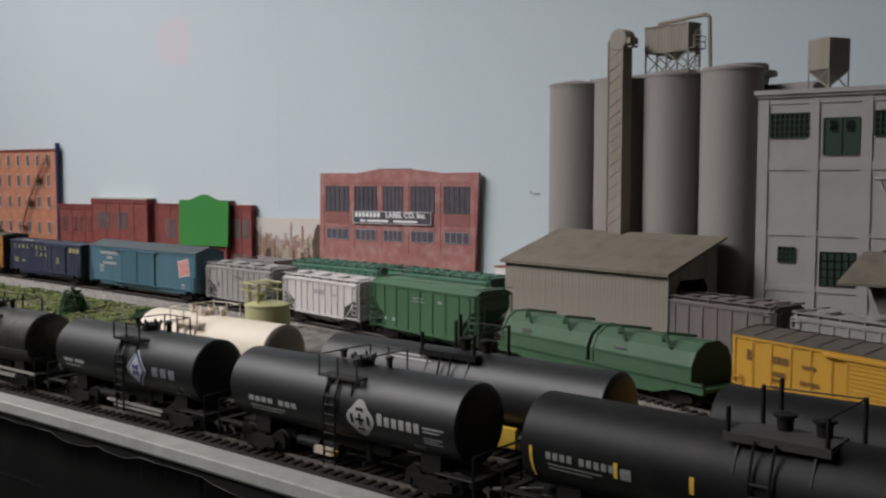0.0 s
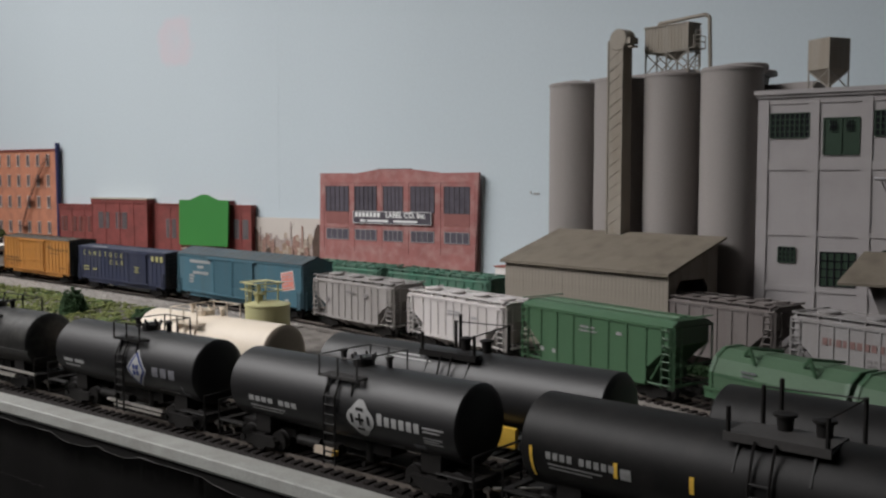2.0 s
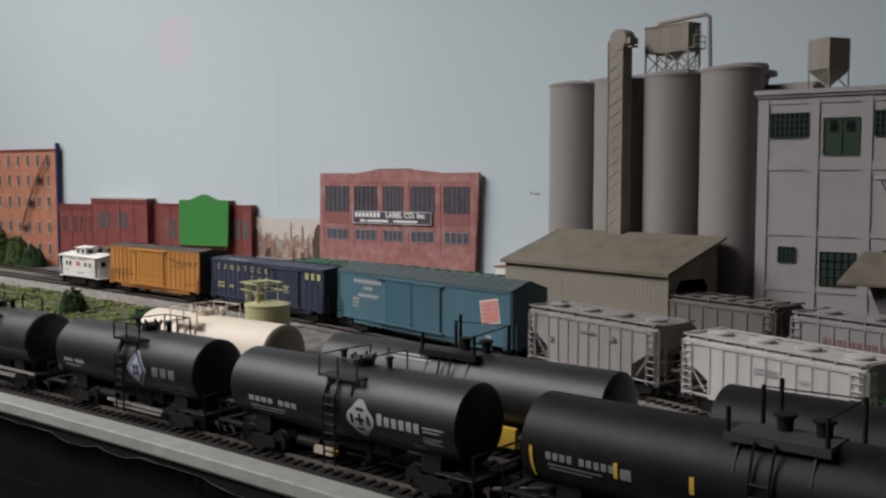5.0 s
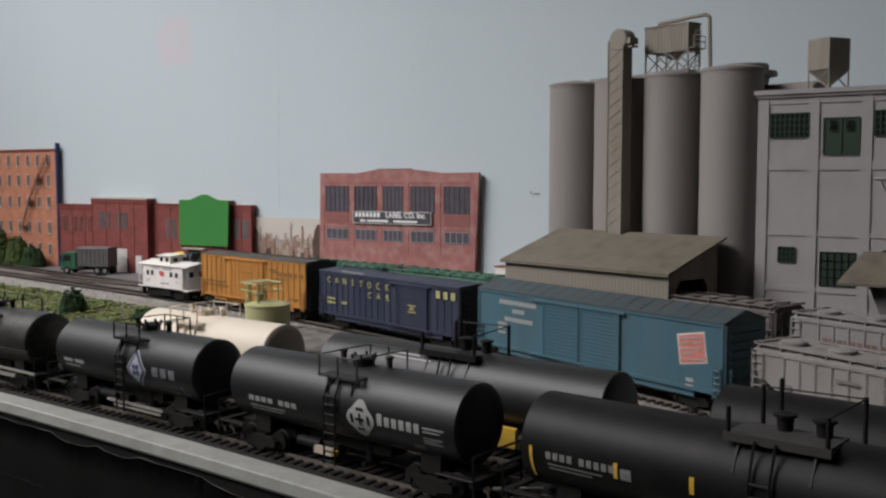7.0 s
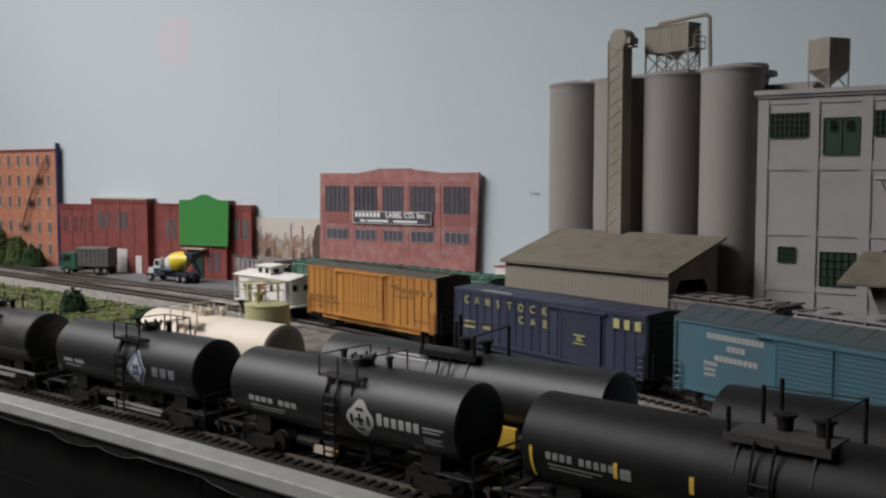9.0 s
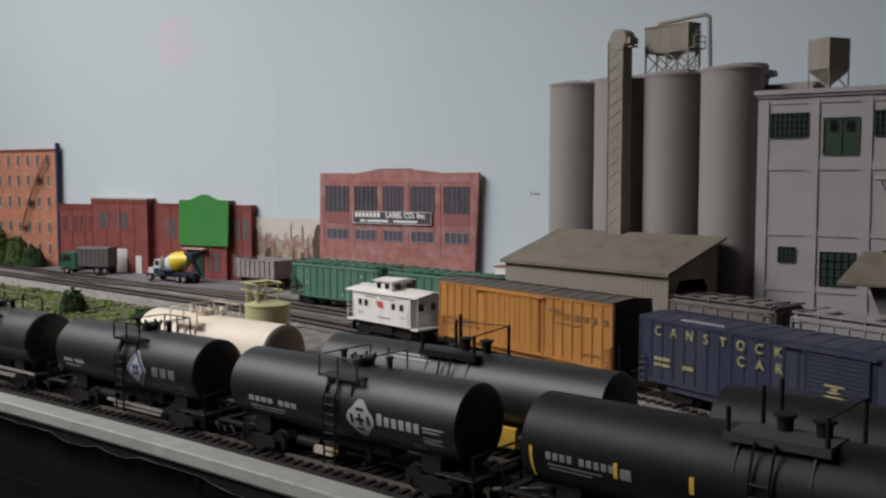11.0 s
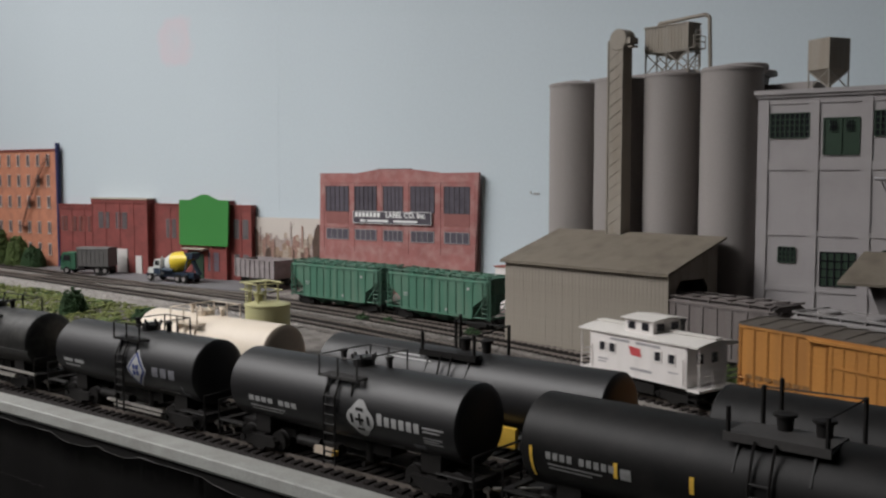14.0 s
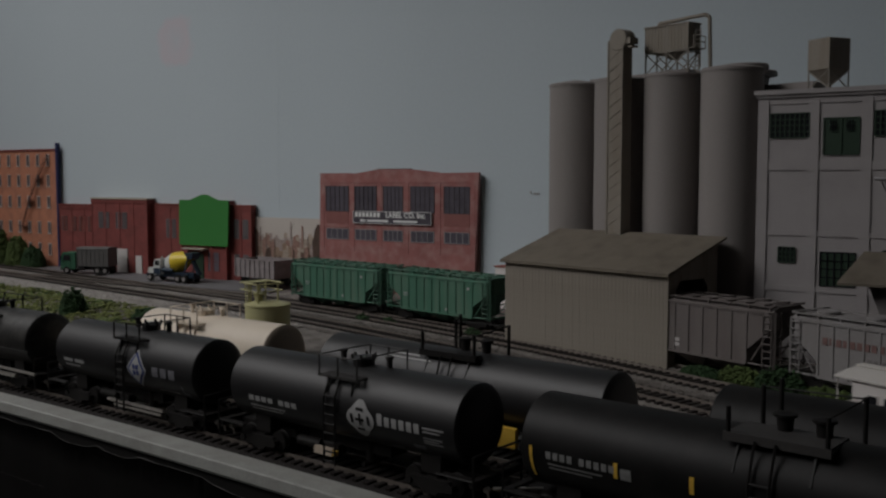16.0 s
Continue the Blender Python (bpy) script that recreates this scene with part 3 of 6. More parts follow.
def hopper(name, label, L, W, zs, ze, zr, side, ribs, group, hatch="round", end=None, slope=0.016):
    th = thing(name, label, "covered hopper", group)
    h, w = L / 2, W / 2
    a = 0.0035
    body = [(-h + a, ze), (-h + a, ze - 0.011), (-h + a + slope, zs + 0.009), (-h + a + slope, zs), (h - a - slope, zs), (h - a - slope, zs + 0.009), (h - a, ze - 0.011), (h - a, ze)]
    bm = yprism(B(), body, -w, w)
    stands = []
    for s in (-1, 1):
        part("top_chord", box(B(), -h + a, h - a, s * w - 0.0008, s * w + 0.0008, ze - 0.0016, ze), side, th)
        part("side_sill", box(B(), -h + a + slope, h - a - slope, s * w - 0.0008, s * w + 0.0008, zs, zs + 0.0016), side, th)
        for k in range(ribs + 1):
            stands.append((-h + a + slope + (L - 2 * a - 2 * slope) * k / ribs, s * w))
    part("body", bm, side, th)
    rib = mesh_of(box(B(), -0.0006, 0.0006, -0.0007, 0.0007, zs + 0.0015, ze - 0.0016), "rib", side)
    for x, y in stands:
        share("rib", rib, th, Matrix.Translation((x, y, 0)))
    bm = xprism(B(), [(-w - 0.0006, ze - 0.0003), (-w + 0.006, zr), (w - 0.006, zr), (w + 0.0006, ze - 0.0003)], -h + 0.001, h - 0.001)
    part("roof", bm, side, th)
    n = 4 if hatch == "round" else 1
    for k in range(n):
        bm = B()
        if hatch == "round":
            x = -h + L * (k + 0.5) / n
            lathe(bm, [(-0.0004, 0.0062), (0.0010, 0.0062), (0.0013, 0.0066), (0.0019, 0.0064), (0.0025, 0.004)], (x, -0.002, zr), "z", 20)
            part("hatch", bm, side, th)
        elif hatch == "trough":
            box(bm, -h + 0.008, h - 0.008, -0.005, 0.005, zr, zr + 0.0008)
            lid = part("hatch", bm, side, th)
            for q in range(9):
                x = -h + 0.01 + (L - 0.02) * q / 8
                part("hatch_bar", box(B(), x - 0.0005, x + 0.0005, -w + 0.003, w - 0.003, zr - 0.0004, zr + 0.0012), side, lid)
        else:
            xprism(bm, [(-0.0035, zr - 0.0002), (-0.003, zr + 0.001), (0.003, zr + 0.001), (0.0035, zr - 0.0002)], -h + 0.008, h - 0.008)
            part("hatch", bm, side, th)
    for s in (-1, 1) if hatch != "flat" else ():
        bm = box(B(), -h + 0.001, h - 0.001, s * (w - 0.002) - 0.0016, s * (w - 0.002) + 0.0016, zr + 0.0001, zr + 0.0006)
        for q in range(9):
            x = -h + 0.004 + (L - 0.008) * q / 8
            box(bm, x - 0.0004, x + 0.0004, s * (w - 0.002) - 0.0014, s * (w - 0.002) + 0.0014, zr - 0.0016, zr + 0.0001)
        part("roof_walk", bm, side, th)
    for s in (-1, 1):
        part("end_walk", box(B(), *sorted((s * (h - 0.003), s * (h - 0.001))), -w, w, zr + 0.0008, zr + 0.0013), side, th)
    mt = end or side
    for s in (-1, 1):
        bm = B()
        x = s * (h - 0.0008)
        for y in (-w + 0.0008, w - 0.0008):
            rod(bm, (x, y, zs - 0.001), (x, y, ze), 0.0007, 5)
            rod(bm, (s * (h - a - slope), y, zs + 0.001), (x, y, zs + 0.001), 0.0006, 5)
            rod(bm, (s * (h - a), y, ze - 0.011), (s * (h - a - slope * 0.8), y, zs + 0.003), 0.0005, 5)
        rod(bm, (x, -w, zs + 0.001), (x, w, zs + 0.001), 0.0008, 5)
        rod(bm, (x, -w, zs + 0.012), (x, w, zs + 0.012), 0.0005, 5)
        rod(bm, (x, -w, ze - 0.001), (x, w, ze - 0.001), 0.0006, 5)
        part("end_frame", bm, mt, th)
        ladder(th, mt, s * (h - 0.0075), s * (h - 0.0015), zs - 0.0005, ze, at=-w - 0.0008, n=8)
        ladder(th, mt, -w + 0.001, -w + 0.0065, zs, ze, axis="y", at=s * (h + 0.0002), n=8)
    for k in (-1, 0, 1):
        bm = B()
        c = k * (L - 2 * slope - 0.01) / 3
        q = (L - 2 * slope - 0.012) / 6
        v = [bm.verts.new(p) for p in ((c - q, -w + 0.001, zs), (c + q, -w + 0.001, zs), (c + q, w - 0.001, zs), (c - q, w - 0.001, zs),
                                       (c - 0.004, -0.006, 0.0045), (c + 0.004, -0.006, 0.0045), (c + 0.004, 0.006, 0.0045), (c - 0.004, 0.006, 0.0045))]
        for f in ((0, 1, 2, 3), (7, 6, 5, 4), (0, 4, 5, 1), (1, 5, 6, 2), (2, 6, 7, 3), (3, 7, 4, 0)):
            bm.faces.new([v[i] for i in f])
        part("discharge_bay", bm, side, th)
    sets = bogie(th, -h + 0.019) + bogie(th, h - 0.019)
    couplers(th, h - 0.001)
    return th, sets


def coil_car(L=0.171, W=0.034):
    th = thing("coil_car", "green coil steel car with two pale green hoods", "coil car", "moving train")
    h, w = L / 2, W / 2
    bm = B()
    for s in (-1, 1):
        yprism(bm, [(-h, 0.012), (-h + 0.02, 0.012), (-h + 0.035, 0.008), (h - 0.035, 0.008), (h - 0.02, 0.012), (h, 0.012), (h, 0.017), (-h, 0.017)], *sorted((s * w, s * (w - 0.0015))))
        box(bm, -h, h, s * w - 0.001, s * w + 0.001, 0.0165, 0.0178)
    box(bm, -h, h, -w + 0.001, w - 0.001, 0.0125, 0.0145)
    part("frame", bm, M["coil"], th)
    for x0, x1 in ((-h + 0.003, -0.0015), (0.0015, h - 0.008)):
        bm = xprism(B(), [(-w + 0.0005, 0.015), (-w + 0.0005, 0.026), (-w + 0.004, 0.033), (-w + 0.011, 0.0375), (w - 0.011, 0.0375), (w - 0.004, 0.033), (w - 0.0005, 0.026), (w - 0.0005, 0.015)], x0, x1)
        hood = part("hood", bm, M["coilhood"], th, "pale green coil hood")
        for x in (x0, x1 - 0.0022):
            bm = xprism(B(), [(-w - 0.0002, 0.015), (-w - 0.0002, 0.0262), (-w + 0.0035, 0.0336), (-w + 0.0108, 0.0382), (w - 0.0108, 0.0382), (w - 0.0035, 0.0336), (w + 0.0002, 0.0262), (w + 0.0002, 0.015)], x, x + 0.0022)
            part("hood_band", bm, M["coil"], hood)
        bm = box(B(), x0, x1, -w + 0.0001, -w + 0.0006, 0.0245, 0.0255)
        part("hood_seam", bm, M["coil"], hood)
        for q in (0.28, 0.72):
            bm = B()
            x = x0 + (x1 - x0) * q
            rod(bm, (x - 0.006, -w + 0.008, 0.036), (x + 0.001, -w + 0.003, 0.0415), 0.0009, 6)
            rod(bm, (x + 0.001, -w + 0.003, 0.0415), (x + 0.004, -w + 0.0035, 0.033), 0.0009, 6)
            rod(bm, (x + 0.001, -w + 0.003, 0.0415), (x + 0.003, w - 0.008, 0.038), 0.0008, 6)
            part("lift_bracket", bm, M["coil"], hood)
    sets = bogie(th, -h + 0.022) + bogie(th, h - 0.022)
    couplers(th, h)
    bars(th, M["dimwhite"], words(-0.062, -0.052, 0.0285, 0.0297, 5) + words(-0.062, -0.054, 0.0265, 0.0274, 5) + words(0.02, 0.030, 0.0285, 0.0297, 5), -w + 0.0006)
    return th, sets


def caboose():
    th = thing("caboose", "white caboose with a cupola and a small red emblem", "caboose", "moving train")
    L, W = 0.074, 0.033
    h, w = L / 2, W / 2
    ze, zr, zs = 0.0365, 0.040, 0.0135
    part("body", box(B(), -h, h, -w, w, zs, ze), M["cabwhite"], th)
    bm = xprism(B(), [(-w - 0.0015, ze), (-w - 0.0015, ze + 0.0008), (-w * 0.5, zr - 0.0008), (0, zr), (w * 0.5, zr - 0.0008), (w + 0.0015, ze + 0.0008), (w + 0.0015, ze)], -h - 0.0085, h + 0.0085)
    part("roof", bm, M["cabroof"], th, "off-white curved roof")
    cx = -0.0025
    c = part("cupola", box(B(), cx - 0.0108, cx + 0.0108, -0.012, 0.012, ze, 0.0462), M["cabwhite"], th)
    bm = xprism(B(), [(-0.0135, 0.0460), (-0.0135, 0.0467), (0, 0.0482), (0.0135, 0.0467), (0.0135, 0.0460)], cx - 0.0128, cx + 0.0128)
    part("cupola_roof", bm, M["cabroof"], c)
    for x in (cx - 0.0052, cx + 0.0052):
        part("cupola_window", box(B(), x - 0.0026, x + 0.0026, -0.0123, -0.0118, 0.0405, 0.0447), M["window_dark"], c, "dark glazed window")
    for y in (-0.006, 0.006):
        part("cupola_window", box(B(), cx + 0.0107, cx + 0.0111, y - 0.003, y + 0.003, 0.0405, 0.0447), M["window_dark"], c, "dark glazed window")
    for x in (-0.0265, -0.0185, 0.0165, 0.0265):
        wn = part("window", box(B(), x - 0.0023, x + 0.0023, -w - 0.0002, -w + 0.0006, 0.0258, 0.0308), M["window_dark"], th, "dark glazed window")
        bm = B()
        for x0, x1, z0, z1 in ((-0.0029, -0.0023, 0.0252, 0.0314), (0.0023, 0.0029, 0.0252, 0.0314), (-0.0023, 0.0023, 0.0252, 0.0258), (-0.0023, 0.0023, 0.0308, 0.0314)):
            box(bm, x + x0, x + x1, -w - 0.0005, -w + 0.0004, z0, z1)
        part("window_frame", bm, M["cabwhite"], wn)
    for y in (-0.006, 0.006):
        part("end_window", box(B(), h - 0.0002, h + 0.0003, y - 0.0025, y + 0.0025, 0.026, 0.0315), M["window_dark"], th)
    part("emblem", yprism(B(), [(-0.0055, 0.0312), (0.003, 0.0306), (0.0045, 0.0258), (-0.0035, 0.0262)], -w - 0.0003, -w + 0.0001), M["redmark"], th, "red emblem")
    bars(th, M["mullion"], [(-0.020, -0.005, 0.0328, 0.0342), (0.000, 0.018, 0.0328, 0.0342), (-0.030, -0.022, 0.0205, 0.0213), (-0.030, -0.024, 0.0188, 0.0194), (-0.004, 0.012, 0.0178, 0.0192), (0.024, 0.031, 0.0205, 0.0211)], -w)
    for s in (-1, 1):
        for x in (-h + 0.002, h - 0.002):
            part("grab_iron", rod(B(), (x, s * (w + 0.0008), 0.0155), (x, s * (w + 0.0008), 0.029), 0.00035, 5), M["cabwhite"], th)
    part("roof_walk", box(B(), -h - 0.008, -0.0150, -0.003, 0.003, zr + 0.0002, zr + 0.0008), M["cabroof"], th)
    part("roof_walk", box(B(), 0.0110, h + 0.008, -0.003, 0.003, zr + 0.0002, zr + 0.0008), M["cabroof"], th)
    bm = rod(B(), (0.016, 0.004, zr - 0.001), (0.016, 0.004, 0.0465), 0.0013, 10)
    rod(bm, (0.016, 0.004, 0.0465), (0.016, 0.004, 0.0475), 0.002, 10)
    part("chimney", bm, M["under"], th)
    for s in (-1, 1):
        bm = box(B(), *sorted((s * h, s * (h + 0.0085))), -w, w, 0.0125, 0.0138)
        deck = part("platform", bm, M["cabwhite"], th)
        for y in (-w, w - 0.004):
            for k in range(3):
                part("step", box(B(), *sorted((s * (h + 0.001), s * (h + 0.007))), y, y + 0.004, 0.005 + 0.003 * k, 0.0056 + 0.003 * k), M["under"], deck)
            part("step_side", box(B(), *sorted((s * (h + 0.0004), s * (h + 0.001))), y, y + 0.004, 0.005, 0.0125), M["under"], deck)
        bm = B()
        x = s * (h + 0.008)
        for y in (-w + 0.0005, -0.005, 0.005, w - 0.0005):
            rod(bm, (x, y, 0.0138), (x, y, 0.0365 if abs(y) > 0.01 else 0.024), 0.0004, 5)
        for z in (0.018, 0.021, 0.024):
            rod(bm, (x, -w, z), (x, w, z), 0.00035, 5)
        part("end_railing", bm, M["cabwhite"], th)
    part("underframe", box(B(), -h, h, -w + 0.004, w - 0.004, 0.010, 0.0136), M["under"], th)
    part("tool_box", box(B(), -0.012, 0.012, -w + 0.002, w - 0.002, 0.0055, 0.0115), M["under"], th)
    sets = bogie(th, -0.024) + bogie(th, 0.024)
    couplers(th, h + 0.0075)
    return th, sets


def tank_car(label, L, r, zc, material, dome=0.0, side=-1, plat=(-0.022, 0.022), rails=True, caged=False, endmat=None, ring=False, rm=None, heavy=False, deck=None, valve=1.0):
    """dome: where the manway stands along the tank."""
    th = thing("tank_car", label, "tank car", "parked tank cars")
    h = L / 2
    rm = rm or M["under"]
    prof = [(-h, 0.0005), (-h + 0.0004, r * 0.45), (-h + 0.0012, r * 0.78), (-h + 0.0022, r * 0.955), (-h + 0.003, r)]
    if endmat:
        full = prof + [(h - 0.003, r)]
    else:
        full = prof + [(-a, q) for a, q in prof[::-1]]
    part("tank", lathe(B(), full, (0, 0, zc), "x", 64), material, th)
    if endmat:
        part("tank_head", lathe(B(), [(h - 0.003, r)] + [(-a, q) for a, q in prof[::-1]], (0, 0, zc), "x", 64), endmat, th, "unpainted tan tank head")
    zb = zc - r
    bm = B()
    for s in (-1, 1):
        part("stub_sill", box(B(), *sorted((s * (h - 0.034), s * (h + 0.0042))), -0.004, 0.004, 0.0085, 0.0125), M["under"], th)
        part("end_sill", box(B(), *sorted((s * (h + 0.004), s * (h + 0.007))), -0.0155, 0.0155, 0.0105, 0.0135), M["under"], th)
        part("saddle", box(B(), *sorted((s * (h - 0.024), s * (h - 0.014))), -0.0105, 0.0105, 0.0105, zc - r * 0.75), M["under"], th)
        part("end_platform", box(B(), *sorted((s * (h - 0.010), s * (h + 0.0038))), -0.0155, -0.0125, 0.0128, 0.0136), M["under"], th)
    box(bm, -h * 0.35, h * 0.35, -0.005, 0.005, zb - 0.004, zb + 0.001)
    part("underframe", bm, M["under"], th)
    y = -0.0158
    for s in (-1, 1):
        bm = B()
        rod(bm, (s * (h - 0.012), y, 0.0132), (s * (h + 0.006), y, 0.0132), 0.0005, 5)
        rod(bm, (s * (h + 0.006), y, 0.0055), (s * (h + 0.006), y, 0.0225), 0.0005, 5)
        rod(bm, (s * (h + 0.006), y, 0.0225), (s * (h + 0.006), -y, 0.0225), 0.0005, 5)
        rod(bm, (s * (h + 0.006), -y, 0.0055), (s * (h + 0.006), -y, 0.0225), 0.0005, 5)
        part("end_handrail", bm, M["under"], th)
    if ring:
        part("side_handrail", rod(B(), (-h - 0.004, -r - 0.0016, zc - 0.004), (h + 0.004, -r - 0.0016, zc - 0.004), 0.00035, 5), M["under"], th)
    # manway, walk and railing on top
    zt = zc + r
    if not heavy:
        dm = part("manway", lathe(B(), [(-0.003, 0.0048), (0.0018, 0.0048), (0.002, 0.0054), (0.0028, 0.0054), (0.0035, 0.004)], (dome, 0, zt), "z", 28), material, th)
        bm = B()
        for k in range(6):
            q = k * math.tau / 6
            rod(bm, (dome + 0.0051 * math.cos(q), 0.0051 * math.sin(q), zt + 0.002), (dome + 0.0051 * math.cos(q), 0.0051 * math.sin(q), zt + 0.0048), 0.0006, 6)
        part("manway_bolt", bm, rm, dm)
    for x in ((dome - 0.0035, dome + 0.0085) if heavy else (dome - 0.013, dome + 0.014)):
        bm = lathe(B(), [(-0.001, 0.0012 * valve), (0.0036, 0.0014 * valve), (0.0038, 0.0019 * valve), (0.0047, 0.0019 * valve), (0.0053, 0.001)], (x, 0.001, zt + (0.001 if heavy else 0)), "z", 16)
        part("valve", bm, rm, th)
    a, b = dome + plat[0], dome + plat[1]
    yp = (-r * 0.72, r * 0.25 if deck else -r * 0.45) if heavy else (-r * 0.98, -r * 0.42)
    zp = zt - 0.0008 if heavy else zt - 0.0035
    walkway = part("walkway", box(B(), a - 0.0005, b + 0.0005, yp[0] - 0.0003, yp[0] + 0.0008, zp - 0.0004, zp + 0.0007), deck or rm, th)
    for k in range(1, 5):
        y = yp[0] + (yp[1] - yp[0]) * k / 4
        part("slat", box(B(), a, b, y - 0.0006, y + 0.0006, zp, zp + 0.0007), deck or rm, walkway)
    for k in range(7):
        x = a + (b - a) * k / 6
        part("cross_bar", box(B(), x - 0.0005, x + 0.0005, yp[0], yp[1], zp - 0.0004, zp + 0.0004), deck or rm, walkway)
    for x in (a + 0.004, b - 0.004):
        part("bracket", rod(B(), (x, yp[0] + 0.002, zp), (x, -r * 0.93, zc + r * 0.35), 0.0006, 5), material if heavy else rm, walkway)
    if heavy:
        part("walkway_fascia", box(B(), a - 0.0006, b + 0.0006, yp[0] - 0.0008, yp[0] + 0.0002, zp - 0.0014, zp + 0.0014), deck or rm, th)
        part("deck_plate", box(B(), a, b, yp[0], yp[1], zp + 0.0007, zp + 0.0012), deck or rm, th)
        for x, y, top in ((a + 0.0008, yp[0], 0.0092), (a + 0.011, 0.004, 0.0165), (b - 0.0006, yp[0], 0.0105), (b + 0.003, 0.010, 0.0130), (a + 0.002, 0.012, 0.0120)):
            part("railing_post", rod(B(), (x, y, zp - 0.001 if y < 0 else zc + r * 0.5), (x, y, zp + top), 0.0008, 6), rm, th)
        bm = rod(B(), (a + 0.002, 0.012, zp + 0.0115), (b + 0.003, 0.010, zp + 0.0125), 0.0003, 5)
        rod(bm, (b - 0.0006, yp[0], zp + 0.0100), (b + 0.003, 0.010, zp + 0.0125), 0.0003, 5)
        part("railing", bm, rm, th)
    elif rails:
        bm = B()
        zh = zp + 0.0088
        for y in (yp[0], -yp[0]):
            for x in (a, (a + b) / 2, b):
                part("railing_post", rod(B(), (x, y, zp if y < 0 else zc + r * 0.2), (x, y, zh), 0.00045, 5), rm, th)
            rod(bm, (a, y, zh), (b, y, zh), 0.00032, 5)
        for x in (a, b):
            rod(bm, (x, yp[0], zh), (x, -yp[0], zh), 0.00032, 5)
        part("railing", bm, rm, th)
    bm = B()
    xl = dome - 0.004
    for s in (-1, 1):
        rod(bm, (xl + s * 0.0032, -r - 0.001, 0.006), (xl + s * 0.0032, -r - 0.001, zc + 0.004), 0.0005, 5)
        rod(bm, (xl + s * 0.0032, -r - 0.001, zc + 0.004), (xl + s * 0.0032, -r * 0.8, zp), 0.0005, 5)
    for k in range(8):
        z = 0.0075 + k * 0.004
        rod(bm, (xl - 0.0032, -r - 0.001, z), (xl + 0.0032, -r - 0.001, z), 0.0004, 5)
    part("ladder", bm, M["under"] if rm is M["railgrey"] else rm, th)
    bm = rod(B(), (0.012, -0.004, 0.006), (0.012, -0.004, zb), 0.0022, 10)
    rod(bm, (0.012, -0.009, 0.0065), (0.012, 0.006, 0.0065), 0.0012, 8)
    part("bottom_outlet", bm, M["under"], th)
    bm = rod(B(), (-0.03, -0.006, 0.0095), (-0.016, -0.006, 0.0095), 0.0024, 12)
    box(bm, -0.012, -0.004, -0.008, -0.003, 0.007, 0.0115)
    part("brake_gear", bm, M["under"], th)
    bogie(th, -h + 0.018)
    bogie(th, h - 0.018)
    couplers(th, h + 0.003)
    return th


def curved_bars(parent, material, r, zc, rows, name="lettering", label=""):
    """Bars lying on the tank's near side: rows of (x0, x1, angle0, angle1), degrees above the level of the axis."""
    if 1 < len(rows) <= 8:
        return [curved_bars(parent, material, r, zc, [row], name, label) for row in rows]
    bm = B()
    R = r + 0.0003
    for x0, x1, a0, a1 in rows:
        n = 4
        top = [(math.radians(a0 + (a1 - a0) * k / n)) for k in range(n + 1)]
        ou = [[bm.verts.new((x, -R * math.cos(q), zc + R * math.sin(q))) for q in top] for x in (x0, x1)]
        for k in range(n):
            bm.faces.new((ou[0][k], ou[1][k], ou[1][k + 1], ou[0][k + 1]))
    ob = part(name, bm, material, parent, label)
    return tagged(ob, kind="stuff") if len(rows) > 1 else ob


def curved_shape(parent, material, r, zc, pts, lift=0.0003, name="emblem", label="", n=10):
    """A flat shape wrapped on the tank's near side: pts of (x, angle) round a middle."""
    bm = B()
    R = r + lift
    if len(pts) < 12:
        pts = [(a[0] + (b[0] - a[0]) * k / 8, a[1] + (b[1] - a[1]) * k / 8) for a, b in zip(pts, pts[1:] + pts[:1]) for k in range(8)]
    cx = sum(p[0] for p in pts) / len(pts)
    ca = sum(p[1] for p in pts) / len(pts)

    def at(x, a):
        q = math.radians(a)
        return bm.verts.new((x, -R * math.cos(q), zc + R * math.sin(q)))
    rings = []
    for k in range(1, n + 1):
        rings.append([at(cx + (x - cx) * k / n, ca + (a - ca) * k / n) for x, a in pts])
    c = at(cx, ca)
    m = len(pts)
    for i in range(m):
        bm.faces.new((c, rings[0][i], rings[0][(i + 1) % m]))
        for k in range(n - 1):
            bm.faces.new((rings[k][i], rings[k + 1][i], rings[k + 1][(i + 1) % m], rings[k][(i + 1) % m]))
    bmesh.ops.recalc_face_normals(bm, faces=bm.faces)
    return part(name, bm, material, parent, label)


